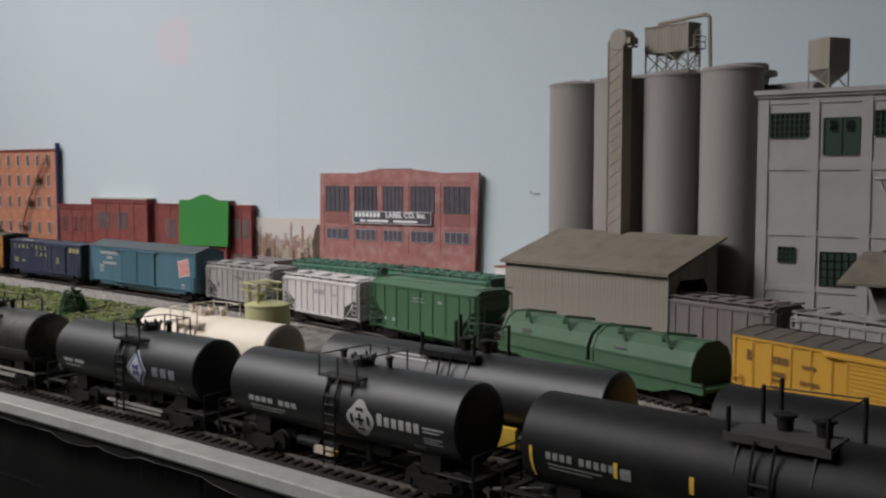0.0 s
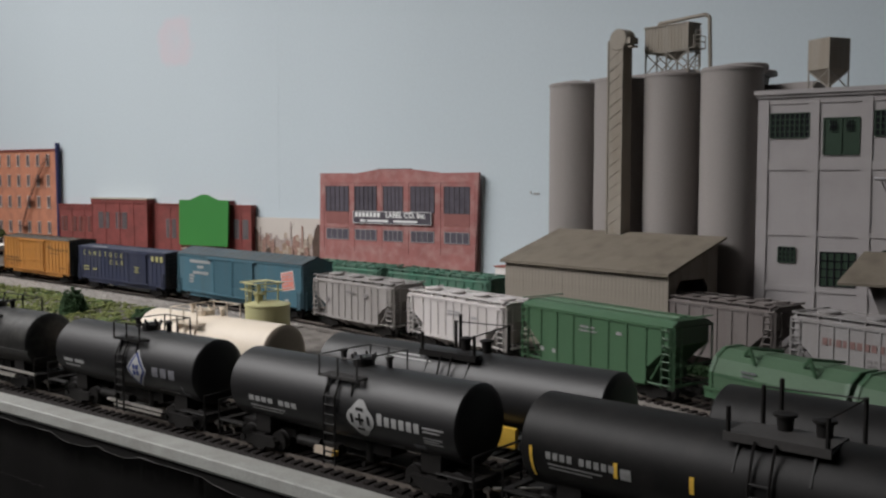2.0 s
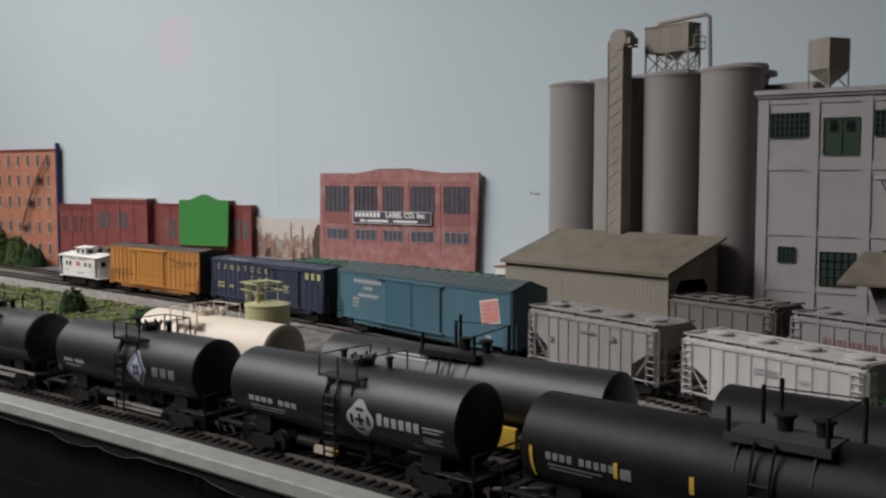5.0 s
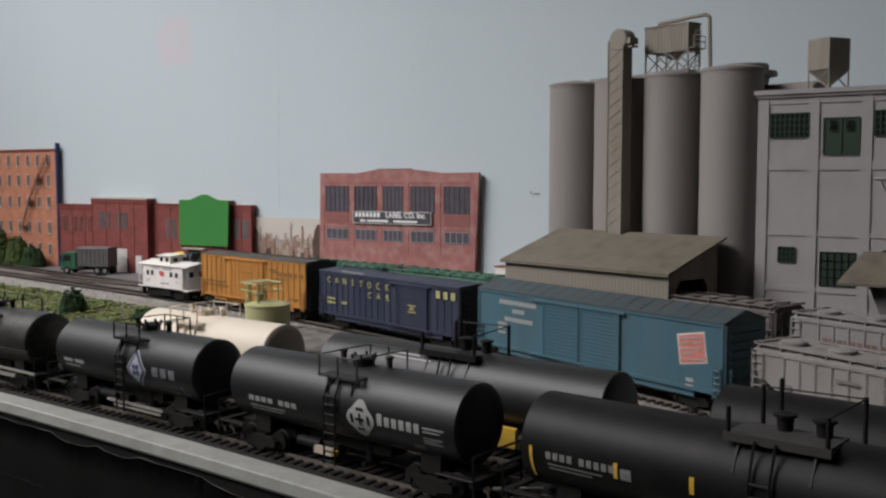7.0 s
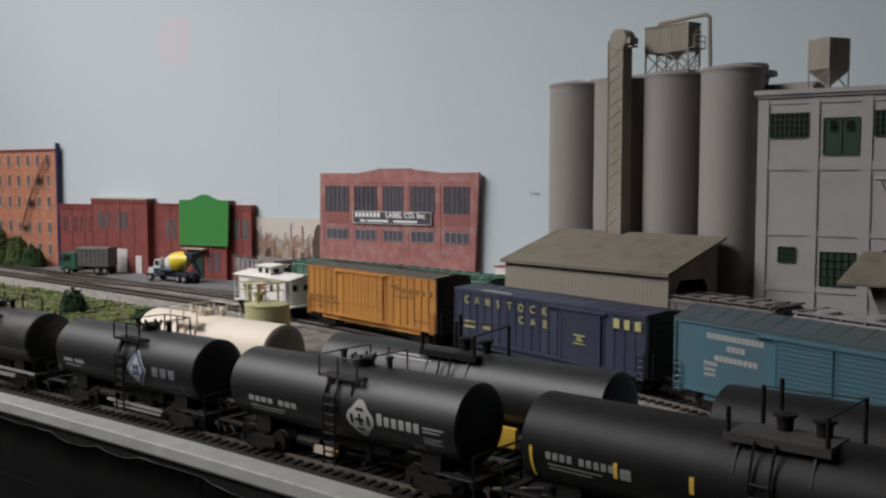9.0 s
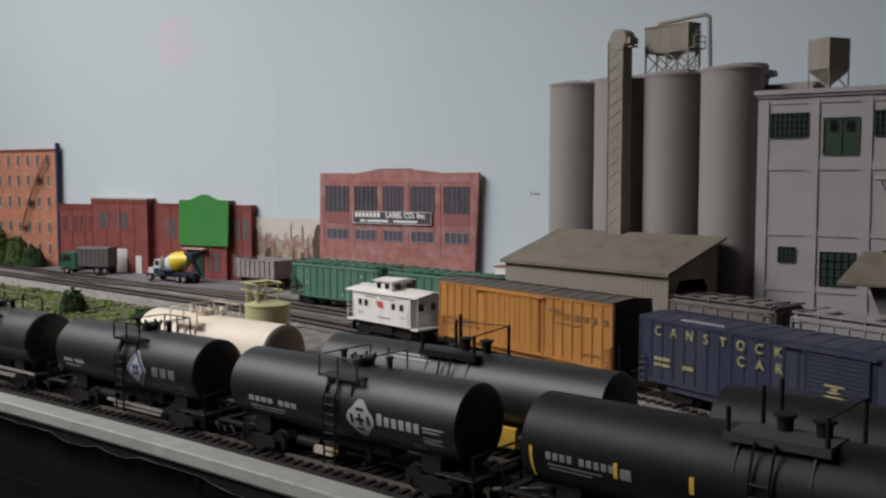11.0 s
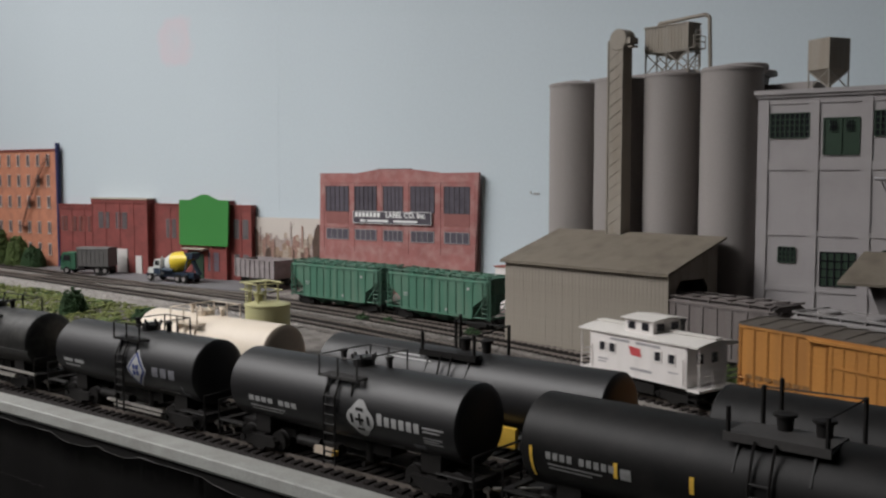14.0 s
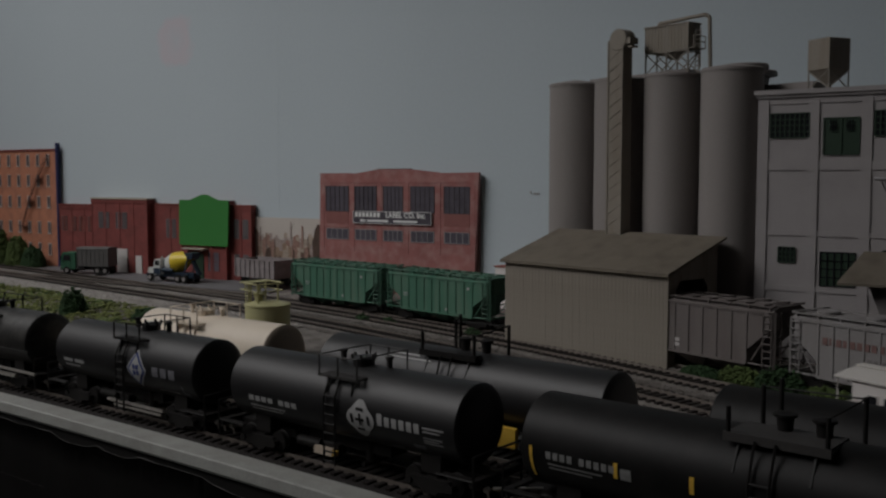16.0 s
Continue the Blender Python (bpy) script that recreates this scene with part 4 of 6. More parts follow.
# ---------------- grain elevator and shed ----------------
def grain_elevator():
    grow = Matrix.Translation(EYE) @ Matrix.Scale(1.03, 4) @ Matrix.Translation((-EYE[0], -EYE[1], -EYE[2]))
    th = thing("grain_elevator", "tall grey-brown concrete grain silos behind a loading shed", "grain elevator", m=grow)
    silos = [(-0.3925, 0.5885), (-0.4427, 0.5885), (-0.4915, 0.5885), (-0.540, 0.5885), (-0.417, 0.634), (-0.467, 0.634), (-0.516, 0.634)]
    for x, y in silos:
        bm = lathe(B(), [(0, 0.0213), (0.2005, 0.0213), (0.2005, 0.0219), (0.2025, 0.0219), (0.2035, 0.0205), (0.2065, 0.003)], (x, y, 0), "z", 48)
        part("silo", bm, M["concrete"], th)
    # gallery housings on the silo tops
    bm = B()
    for x, y, r, z0, z1 in ((-0.390, 0.600, 0.016, 0.2030, 0.2065), (-0.440, 0.596, 0.011, 0.2030, 0.2065), (-0.410, 0.634, 0.0213, 0.202, 0.2055)):
        lathe(bm, [(0, r), (z1 - z0 - 0.001, r), (z1 - z0, r - 0.001)], (x, y, z0), "z", 32)
    box(bm, -0.535, -0.44, 0.600, 0.622, 0.203, 0.2075)
    box(bm, -0.39, -0.345, 0.612, 0.636, 0.0, 0.1925)
    part("gallery", bm, M["concrete"], th)
    # bucket elevator leg with a lattice front
    leg = part("elevator_leg", box(B(), -0.4775, -0.4635, 0.5555, 0.566, 0.07, 0.2285), M["bin"], th, "tan bucket elevator leg")
    bm = B()
    z = 0.082
    while z < 0.222:
        rod(bm, (-0.4765, 0.5554, z), (-0.4645, 0.5554, z + 0.0075), 0.0004, 5)
        box(bm, -0.4775, -0.4635, 0.5552, 0.5556, z + 0.0078, z + 0.0083)
        z += 0.0088
    box(bm, -0.4778, -0.4768, 0.5548, 0.5556, 0.08, 0.2285)
    box(bm, -0.4642, -0.4632, 0.5548, 0.5556, 0.08, 0.2285)
    part("lattice", bm, M["bin"], leg)
    bm = lathe(B(), [(0, 0.0074), (0.0005, 0.008), (0.011, 0.008), (0.0115, 0.0074)], (-0.4685, 0.555, 0.2285), "y", 24)
    box(bm, -0.4630, -0.4575, 0.556, 0.565, 0.2252, 0.2295)
    box(bm, -0.4605, -0.4565, 0.557, 0.564, 0.2225, 0.2236)
    part("leg_head", bm, M["bin"], leg)
    # hopper bin on legs
    bin_ = part("dust_bin", box(B(), -0.4615, -0.4225, 0.578, 0.592, 0.2195, 0.238), M["bin"], th, "tan sheet metal bin on legs")
    bm = B()
    for k in range(14):
        x = -0.4610 + 0.038 * k / 13
        box(bm, x - 0.0004, x + 0.0004, 0.5777, 0.5782, 0.2198, 0.2378)
    box(bm, -0.4620, -0.4220, 0.5772, 0.5925, 0.2376, 0.2386)
    part("bin_rib", bm, M["bin"], bin_)
    bm = B()
    v = [bm.verts.new(p) for p in ((-0.4505, 0.578, 0.2195), (-0.4315, 0.578, 0.2195), (-0.4315, 0.592, 0.2195), (-0.4505, 0.592, 0.2195),
                                   (-0.4425, 0.584, 0.2135), (-0.4395, 0.584, 0.2135), (-0.4395, 0.587, 0.2135), (-0.4425, 0.587, 0.2135))]
    for f in ((0, 1, 2, 3), (7, 6, 5, 4), (0, 4, 5, 1), (1, 5, 6, 2), (2, 6, 7, 3), (3, 7, 4, 0)):
        bm.faces.new([v[i] for i in f])
    part("bin_cone", bm, M["steel"], bin_)
    bm = B()
    xs, ys = (-0.4610, -0.4420, -0.4230), (0.5785, 0.5915)
    for x in xs:
        for y in ys:
            part("bin_leg", rod(B(), (x, y, 0.203), (x, y, 0.2195), 0.0007, 5), M["steel"], bin_)
    for y in ys:
        for a, b in ((0, 1), (1, 2)):
            rod(bm, (xs[a], y, 0.2035), (xs[b], y, 0.2188), 0.0005, 5)
            rod(bm, (xs[b], y, 0.2035), (xs[a], y, 0.2188), 0.0005, 5)
        rod(bm, (xs[0], y, 0.2188), (xs[2], y, 0.2188), 0.0006, 5)
    rod(bm, (xs[2], ys[0], 0.2035), (xs[2], ys[1], 0.2188), 0.0005, 5)
    part("bin_brace", bm, M["steel"], bin_)
    bm = B()
    pts = [(-0.4545, 0.586, 0.2385), (-0.4545, 0.586, 0.2415), (-0.4165, 0.589, 0.2438), (-0.4130, 0.5895, 0.2415), (-0.4120, 0.590, 0.206)]
    for a, b in zip(pts, pts[1:]):
        rod(bm, a, b, 0.0014, 10)
        ico(bm, b, 0.0016, 1)
    part("spout_pipe", bm, M["bin"], th)
    ladder(th, M["steel"], -0.421, -0.417, 0.206, 0.234, at=0.5845, n=9)
    bm = box(B(), -0.428, -0.418, 0.578, 0.592, 0.2195, 0.2202)
    for y in (0.578, 0.592):
        rod(bm, (-0.418, y, 0.22), (-0.418, y, 0.2285), 0.0004, 5)
    rod(bm, (-0.418, 0.578, 0.2285), (-0.418, 0.592, 0.2285), 0.0004, 5)
    rod(bm, (-0.418, 0.578, 0.2245), (-0.418, 0.592, 0.2245), 0.0004, 5)
    part("landing", bm, M["steel"], th)


def loading_shed():
    th = thing("loading_shed", "dusty tan corrugated loading shed with an open track portal", "shed")
    m = Matrix.Translation((-0.5425, 0.5125, 0)) @ Matrix.Rotation(0.019, 4, "Z")
    th.matrix_world = m
    Ls, D, ze, zb = 0.1535, 0.0565, 0.0622, 0.081
    bm = box(B(), 0, Ls, 0, 0.002, -0.001, ze)
    part("front_wall", bm, M["shedwall"], th)
    n = 46
    me = mesh_of(box(B(), 0.00005, Ls / n - 0.00005, -0.00025, 0.0003, 0.0, ze - 0.001), "siding_board", M["shedwall"])
    for k in range(n):
        share("siding_board", me, th, Matrix.Translation((Ls * k / n, random.uniform(-0.00006, 0.00006), 0)))

    def gable(x0, x1):
        bm = B()
        hole = [(0.0085, 0), (0.0085, 0.0525), (0.0135, 0.0578), (0.040, 0.0578), (0.045, 0.0525), (0.045, 0)]
        outer = [(0.0021, -0.001), (0.0021, ze), (D, zb), (D, -0.001)]
        quads = [[(0.0021, 0), (0.0021, ze), (0.0085, ze + 0.0022), (0.0085, 0.0)], [(0.0085, 0.0525), (0.0085, ze + 0.0022), (0.0135, ze + 0.0038), (0.0135, 0.0578)],
                 [(0.0135, 0.0578), (0.0135, ze + 0.0038), (0.040, ze + 0.0126), (0.040, 0.0578)], [(0.040, 0.0578), (0.040, ze + 0.0126), (0.045, ze + 0.0143), (0.045, 0.0525)],
                 [(0.045, 0), (0.045, ze + 0.0143), (D, zb), (D, 0)]]
        for q in quads:
            xprism(bm, q, x0, x1)
        bmesh.ops.recalc_face_normals(bm, faces=bm.faces)
        return bm
    part("gable_wall", gable(0, 0.002), M["shedwall"], th)
    part("gable_wall", gable(Ls - 0.002, Ls), M["shedwall"], th)
    part("back_wall", box(B(), 0, Ls, D - 0.0025, D, -0.001, zb - 0.001), M["shedwall"], th)
    bm = xprism(B(), [(-0.0028, ze - 0.0002), (D + 0.0085, zb + 0.0030), (D + 0.0085, zb + 0.0046), (-0.0028, ze + 0.0014)], -0.003, Ls + 0.0015)
    part("roof", bm, M["shedroof"], th, "dusty brown sloping roof")
    part("roof_edge", box(B(), -0.003, Ls + 0.002, -0.0034, -0.0028, ze - 0.0008, ze + 0.0003), M["shedroof"], th, "dark eaves strip")


# ---------------- grey mill ----------------
def mill():
    m = Matrix.Translation((-0.378, 0.716 - 0.31 * 0.378, 0)) @ Matrix.Rotation(math.atan(0.31), 4, "Z")
    th = thing("mill_building", "grey stucco mill with green sash windows and a cornice", "building", m=m)
    Lm, top, D = 0.30, 0.184, 0.06
    bay = 0.0335
    nb = 8
    zl = [0.0, 0.0515, 0.0895, 0.1335, top]
    part("core", box(B(), 0.0, Lm, 0.0011, D, -0.001, top), M["stucco"], th)
    holes = []
    for k in range(nb):
        u = 0.0072 + k * bay
        holes.append((u, u + 0.0268))
    bm = B()
    e = [0.0] + [q for h in holes for q in h] + [Lm]
    for i in range(0, len(e) - 1, 2):
        part("pilaster", box(B(), e[i], e[i + 1], 0.0, 0.0035, -0.001, top), M["stucco"], th)
    for z0, z1 in ((-0.001, 0.004), (0.0485, 0.0525), (0.087, 0.0905), (0.1322, 0.138), (0.1775, top)):
        for a, b in holes:
            part("band", box(B(), a, b, 0.0003, 0.0036, z0, z1), M["stucco"], th)
    bm.free()
    bm = box(B(), -0.0025, Lm, -0.0025, D, top, top + 0.0032)
    box(bm, -0.0012, Lm, -0.0012, 0.004, top - 0.002, top)
    part("cornice", bm, M["stucco"], th)

    def sash(u0, u1, z0, z1, nx, nz, back, frame, label, name="window"):
        wn = part(name, box(B(), u0, u1, 0.0005, 0.0013, z0, z1), back, th, label)
        bm = B()
        for k in range(nx + 1):
            u = u0 + (u1 - u0) * k / nx
            box(bm, u - 0.0004, u + 0.0004, -0.0002, 0.0007, z0, z1)
        for k in range(nz + 1):
            z = z0 + (z1 - z0) * k / nz
            box(bm, u0, u1, 0.0000, 0.0007, z - 0.00035, z + 0.00035)
        part("sash", bm, frame, wn)
        part("sill", box(B(), u0 - 0.001, u1 + 0.001, 0.0006, 0.003, z0 - 0.0010, z0), M["stucco"], wn)

    for k in range(nb):
        u = k * bay
        if k % 2 == 0:
            sash(u + 0.0087, u + 0.0345, 0.1545, 0.171, 8, 4, M["window_dark"], M["sashgreen"], "dark barred window with green sash")
            sash(u + 0.0158, u + 0.0268, 0.0685, 0.079, 4, 3, M["window_dark"], M["sashgreen"], "small dark window with green sash")
        else:
            a, b = u + 0.0102, u + 0.0328
            sash(a, b, 0.1425, 0.167, 2, 1, M["sashgreen"], M["sashgreen"], "green loading door", "door")
            for c in (a + 0.006, b - 0.006):
                bm = B()
                for q in (-0.0018, 0, 0.0018):
                    box(bm, c + q - 0.0003, c + q + 0.0003, -0.0006, -0.0002, 0.158, 0.1655)
                box(bm, c - 0.0028, c + 0.0028, -0.0006, -0.0002, 0.1612, 0.1618)
                part("door_glazing", bm, M["window_dark"], th)
            sash(a, b, 0.0534, 0.0765, 5, 4, M["sashgreen"], M["window_dark"], "green paned loading door", "door")
    # dock canopy with its housing, whose darker grey paints in the canopy's shade
    bm = B()
    v = [(0.062, -0.038, 0.0585), (0.30, -0.038, 0.0585), (0.30, 0.0, 0.0765), (0.0715, 0.0, 0.0765)]
    prism(bm, v, lambda p: p, lambda p: (p[0], p[1], p[2] + 0.0016))
    bmesh.ops.recalc_face_normals(bm, faces=bm.faces)
    part("dock_canopy", bm, M["shedroof"], th, "dusty brown sloping canopy")
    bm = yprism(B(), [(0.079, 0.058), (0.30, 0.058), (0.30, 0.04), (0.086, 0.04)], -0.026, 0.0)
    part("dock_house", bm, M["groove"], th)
    bm = rod(B(), (0.0785, -0.010, 0.1262), (0.16, -0.010, 0.1262), 0.0012, 10)
    ico(bm, (0.0785, -0.010, 0.1262), 0.0014, 1)
    for u in (0.0815, 0.155):
        rod(bm, (u, -0.010, 0.1262), (u + 0.006, 0.0, 0.1105), 0.0006, 6)
        rod(bm, (u, -0.010, 0.1262), (u, 0.002, 0.1262), 0.0006, 6)
    part("wall_pipe", bm, M["mullion"], th, "pale pipe on wall brackets")
    # small roof bin on legs
    b = thing("roof_bin", "tan metal bin on braced legs on the mill roof", "bin", m=m @ Matrix.Translation((0.042, 0.018, top + 0.0032)) @ Matrix.Rotation(-0.56, 4, "Z"))
    part("body", box(B(), -0.0095, 0.0095, -0.0095, 0.0095, 0.0135, 0.0345), M["bin"], b)
    bm = B()
    v = [bm.verts.new(p) for p in ((-0.009, -0.009, 0.0135), (0.009, -0.009, 0.0135), (0.009, 0.009, 0.0135), (-0.009, 0.009, 0.0135), (-0.0015, -0.0015, 0.004), (0.0015, -0.0015, 0.004), (0.0015, 0.0015, 0.004), (-0.0015, 0.0015, 0.004))]
    for f in ((0, 1, 2, 3), (7, 6, 5, 4), (0, 4, 5, 1), (1, 5, 6, 2), (2, 6, 7, 3), (3, 7, 4, 0)):
        bm.faces.new([v[i] for i in f])
    part("cone", bm, M["bin"], b)
    for x in (-0.009, 0.009):
        for y in (-0.009, 0.009):
            part("leg", rod(B(), (x, y, 0), (x, y, 0.0136), 0.0006, 5), M["steel"], b)
    bm = B()
    for a, c in (((-0.009, -0.009), (0.009, -0.009)), ((0.009, -0.009), (0.009, 0.009))):
        rod(bm, (*a, 0.0005), (*c, 0.013), 0.0005, 5)
        rod(bm, (*c, 0.0005), (*a, 0.013), 0.0005, 5)
    part("brace", bm, M["steel"], b)


# ---------------- brick flats on the backdrop ----------------
def window_unit(parent, u0, u1, z0, z1, y, glass, frame, nx=2, nz=3, label="multi-pane window"):
    wn = part("window", box(B(), u0, u1, y - 0.0002, y + 0.0006, z0, z1), glass, parent, label)
    bm = B()
    for k in range(nx + 1):
        u = u0 + (u1 - u0) * k / nx
        box(bm, u - 0.0004, u + 0.0004, y - 0.0007, y, z0, z1)
    for k in range(nz + 1):
        z = z0 + (z1 - z0) * k / nz
        box(bm, u0, u1, y - 0.0006, y, z - 0.0003, z + 0.0003)
    part("frame", bm, frame, wn)
    return wn


def red_factory():
    th = thing("brick_factory", "low dark red brick factory with a green gable sign", "building", m=flat_pose(0.859, -1.391, 0.381, 0.0105))
    blocks = [(0.0, 0.083, 0.004, 0.0895), (0.083, 0.1975, -0.004, 0.0990), (0.1975, 0.2640, 0.005, 0.0925), (0.2640, 0.344, -0.005, 0.0975), (0.344, 0.381, 0.001, 0.0925)]
    for a, b, y, z in blocks:
        bm = box(B(), a, b, y, 0.009, -0.001, z)
        part("wall", bm, M["brickred"], th)
        bm = box(B(), a - 0.0008, b + 0.0008, y - 0.0012, 0.0095, z, z + 0.0018)
        part("coping", bm, M["coping"] if 0.08 < a < 0.1 else M["brickred"], th)
        n = max(2, round((b - a) / 0.03))
        for k in range(n + 1):
            u = a + (b - a) * k / n
            part("pilaster", box(B(), max(a, u - 0.0018), min(b, u + 0.0018), y - 0.0006, y + 0.0005, -0.001, z - 0.0046), M["brickred"], th)
        part("frieze", box(B(), a, b, y - 0.001, y + 0.0005, z - 0.0045, z - 0.0015), M["brickred"], th)
    ws = []
    for k in range(4):
        for s in (-0.0065, 0.0065):
            ws.append((0.012 + k * 0.0195 + s * 0.6, 0.004))
    for u, y in ws[:8]:
        window_unit(th, u - 0.0026, u + 0.0026, 0.0535, 0.0745, y, M["glassgrey"], M["faded_red"], 2, 4)
    for u in (0.103, 0.1155, 0.139, 0.152):
        window_unit(th, u - 0.0042, u + 0.0042, 0.0605, 0.0815, -0.004, M["glassgrey"], M["groove"], 2, 4)
    for u in (0.2275, 0.2385):
        window_unit(th, u - 0.003, u + 0.003, 0.0505, 0.0745, 0.005, M["glassgrey"], M["groove"], 2, 4)
    for u in (0.356, 0.371):
        window_unit(th, u - 0.0042, u + 0.0042, 0.0535, 0.0765, 0.001, M["glassgrey"], M["groove"], 3, 4)
        window_unit(th, u - 0.004, u + 0.004, 0.014, 0.034, 0.001, M["glassgrey"], M["groove"], 3, 4)
    window_unit(th, 0.311, 0.331, 0.012, 0.036, -0.005, M["glassdark"], M["brickred"], 2, 2, "dark window")
    part("door", box(B(), 0.136, 0.157, -0.0052, -0.0035, 0, 0.0335), M["door_white"], th, "white freight door")
    part("door", box(B(), 0.1735, 0.1855, -0.0052, -0.0035, 0, 0.0255), M["door_white"], th, "white door")
    part("door", box(B(), 0.2905, 0.3035, -0.0062, -0.0045, 0, 0.033), M["sashgreen"], th, "dark green door")
    part("door_canopy", box(B(), 0.272, 0.312, -0.014, -0.0045, 0.0385, 0.0402), M["coping"], th)
    bm = yprism(B(), [(0.2625, 0.0435), (0.349, 0.0435), (0.3515, 0.1000), (0.333, 0.1000), (0.3135, 0.1068), (0.304, 0.1068), (0.2835, 0.1000), (0.2635, 0.1000)], -0.0082, -0.0064)
    part("gable_sign", bm, M["green_sign"], th, "plain bright green gable panel")


def orange_building():
    th = thing("brick_warehouse", "tall orange brick warehouse flat with a fire escape", "building", m=flat_pose(0.859, -1.3895, -0.09, 0.0058))
    part("wall", box(B(), -0.42, 0.0, 0, 0.004, -0.004, 0.166), M["brickorange"], th)
    part("parapet", box(B(), -0.421, 0.0008, -0.0014, 0.005, 0.166, 0.1685), M["brickred"], th)
    part("edge_board", box(B(), 0.0012, 0.0052, -0.002, 0.003, 0.0, 0.1765), M["blueedge"], th, "dark blue board edge")
    for k in range(16):
        u = -0.019 - 0.0238 * k
        for zc in (0.1525, 0.1235, 0.093, 0.0565, 0.026):
            wn = part("window", box(B(), u - 0.0026, u + 0.0026, -0.0003, 0.0006, zc - 0.0075, zc + 0.0075), M["glassgrey"], th)
            bm = B()
            for a in (-0.0035, 0.0026):
                box(bm, u + a, u + a + 0.0009, -0.0008, 0.0002, zc - 0.0075, zc + 0.0075)
            box(bm, u - 0.0045, u + 0.0045, -0.001, 0.0002, zc - 0.009, zc - 0.0075)
            box(bm, u - 0.0042, u + 0.0042, -0.0008, 0.0002, zc + 0.0075, zc + 0.0086)
            part("frame", bm, M["trimpale"], wn)
    bm = B()
    flights = [(-0.016, 0.155, -0.040, 0.126), (-0.040, 0.126, -0.060, 0.094), (-0.060, 0.094, -0.078, 0.058)]
    for a, z1, b, z0 in flights:
        rod(bm, (a, -0.004, z1), (b, -0.004, z0), 0.0007, 5)
        rod(bm, (a, -0.004, z1 + 0.006), (b, -0.004, z0 + 0.006), 0.0005, 5)
        box(bm, b - 0.007, b + 0.007, -0.007, -0.0002, z0 - 0.0006, z0 + 0.0002)
        for q in range(8):
            t = (q + 0.5) / 8
            box(bm, a + (b - a) * t - 0.0008, a + (b - a) * t + 0.0008, -0.006, -0.0015, z1 + (z0 - z1) * t - 0.0003, z1 + (z0 - z1) * t + 0.0003)
    part("fire_escape", bm, M["escape"], th)


def label_works():
    th = thing("label_factory", "pinkish red brick factory flat with tall windows and a sign", "building", m=flat_pose(0.88, -0.9434, 0.2135, 0.0090))
    out = [(-0.003, -0.001), (0.2085, -0.001), (0.2145, 0.1328), (0.165, 0.1322), (0.1625, 0.133), (0.127, 0.1365), (0.083, 0.1365), (0.05, 0.1318), (0.04, 0.1325), (0.0, 0.1325)]
    part("wall", yprism(B(), out, 0, 0.004), M["brickpink"], th)
    part("board_side", box(B(), 0.2086, 0.2130, 0.0042, 0.0070, 0, 0.1320), M["pinkside"], th, "dark edge of the mounting board")
    part("cap", yprism(B(), [(0.083, 0.1366), (0.127, 0.1366), (0.127, 0.1373), (0.083, 0.1373)], -0.0004, 0.0044), M["pinkside"], th)
    wins = [(0.0085, 0.0415), (0.0508, 0.0812), (0.0908, 0.1172), (0.1278, 0.1587), (0.1715, 0.2035)]
    for a, b in wins:
        window_unit(th, a, b, 0.0895, 0.1178, 0.0, M["glassdark"], M["glassgrey"], 5, 1, "dark industrial window")
        window_unit(th, a + 0.0005, b - 0.0005, 0.0578, 0.0695, 0.0, M["glassdark"], M["mullion"], 4, 1, "dark horizontal window")
        part("spandrel", box(B(), a, b, -0.0003, 0.0003, 0.0755, 0.0892), M["spandrel"], th, "darker brick spandrel")
    for a in (0.0, 0.044, 0.083, 0.1195, 0.1615, 0.2045):
        part("pier", box(B(), a, a + 0.0055, -0.0004, 0.0003, 0.045, 0.122), M["brickpink"], th)
    bm = B()
    box(bm, 0.0005, 0.2125, -0.0006, 0.0003, 0.1215, 0.1235)
    box(bm, -0.001, 0.21, -0.0003, 0.0003, 0.0495, 0.0515)
    box(bm, -0.001, 0.21, -0.0005, 0.0003, 0.0715, 0.0735)
    part("string_course", bm, M["brickpink"], th)
    sg = part("sign", box(B(), 0.0495, 0.1565, -0.0022, -0.001, 0.0765, 0.0902), M["glassdark"], th, "dark sign board with white border and letters")
    bm = B()
    for a, b, z0, z1 in ((0.0495, 0.1565, 0.0897, 0.0902), (0.0495, 0.1565, 0.0765, 0.077), (0.0495, 0.05, 0.0765, 0.0902), (0.156, 0.1565, 0.0765, 0.0902)):
        box(bm, a, b, -0.0026, -0.0021, z0, z1)
    for k in range(7):
        box(bm, 0.0525 + k * 0.0052, 0.0525 + k * 0.0052 + 0.0036, -0.0026, -0.0021, 0.0838, 0.0888)
    for a, b in ((0.060, 0.066), (0.0675, 0.0685), (0.07, 0.099), (0.106, 0.138)):
        box(bm, a, b, -0.0026, -0.0021, 0.0785, 0.0808)
    part("sign_border", bm, M["signwhite"], sg)
    letters("LABEL CO. Inc.", 0.0084, sg, M["signwhite"], Matrix.Translation((0.1222, -0.0023, 0.0862)) @ FACE, label="white sign lettering", bold=0.0002)


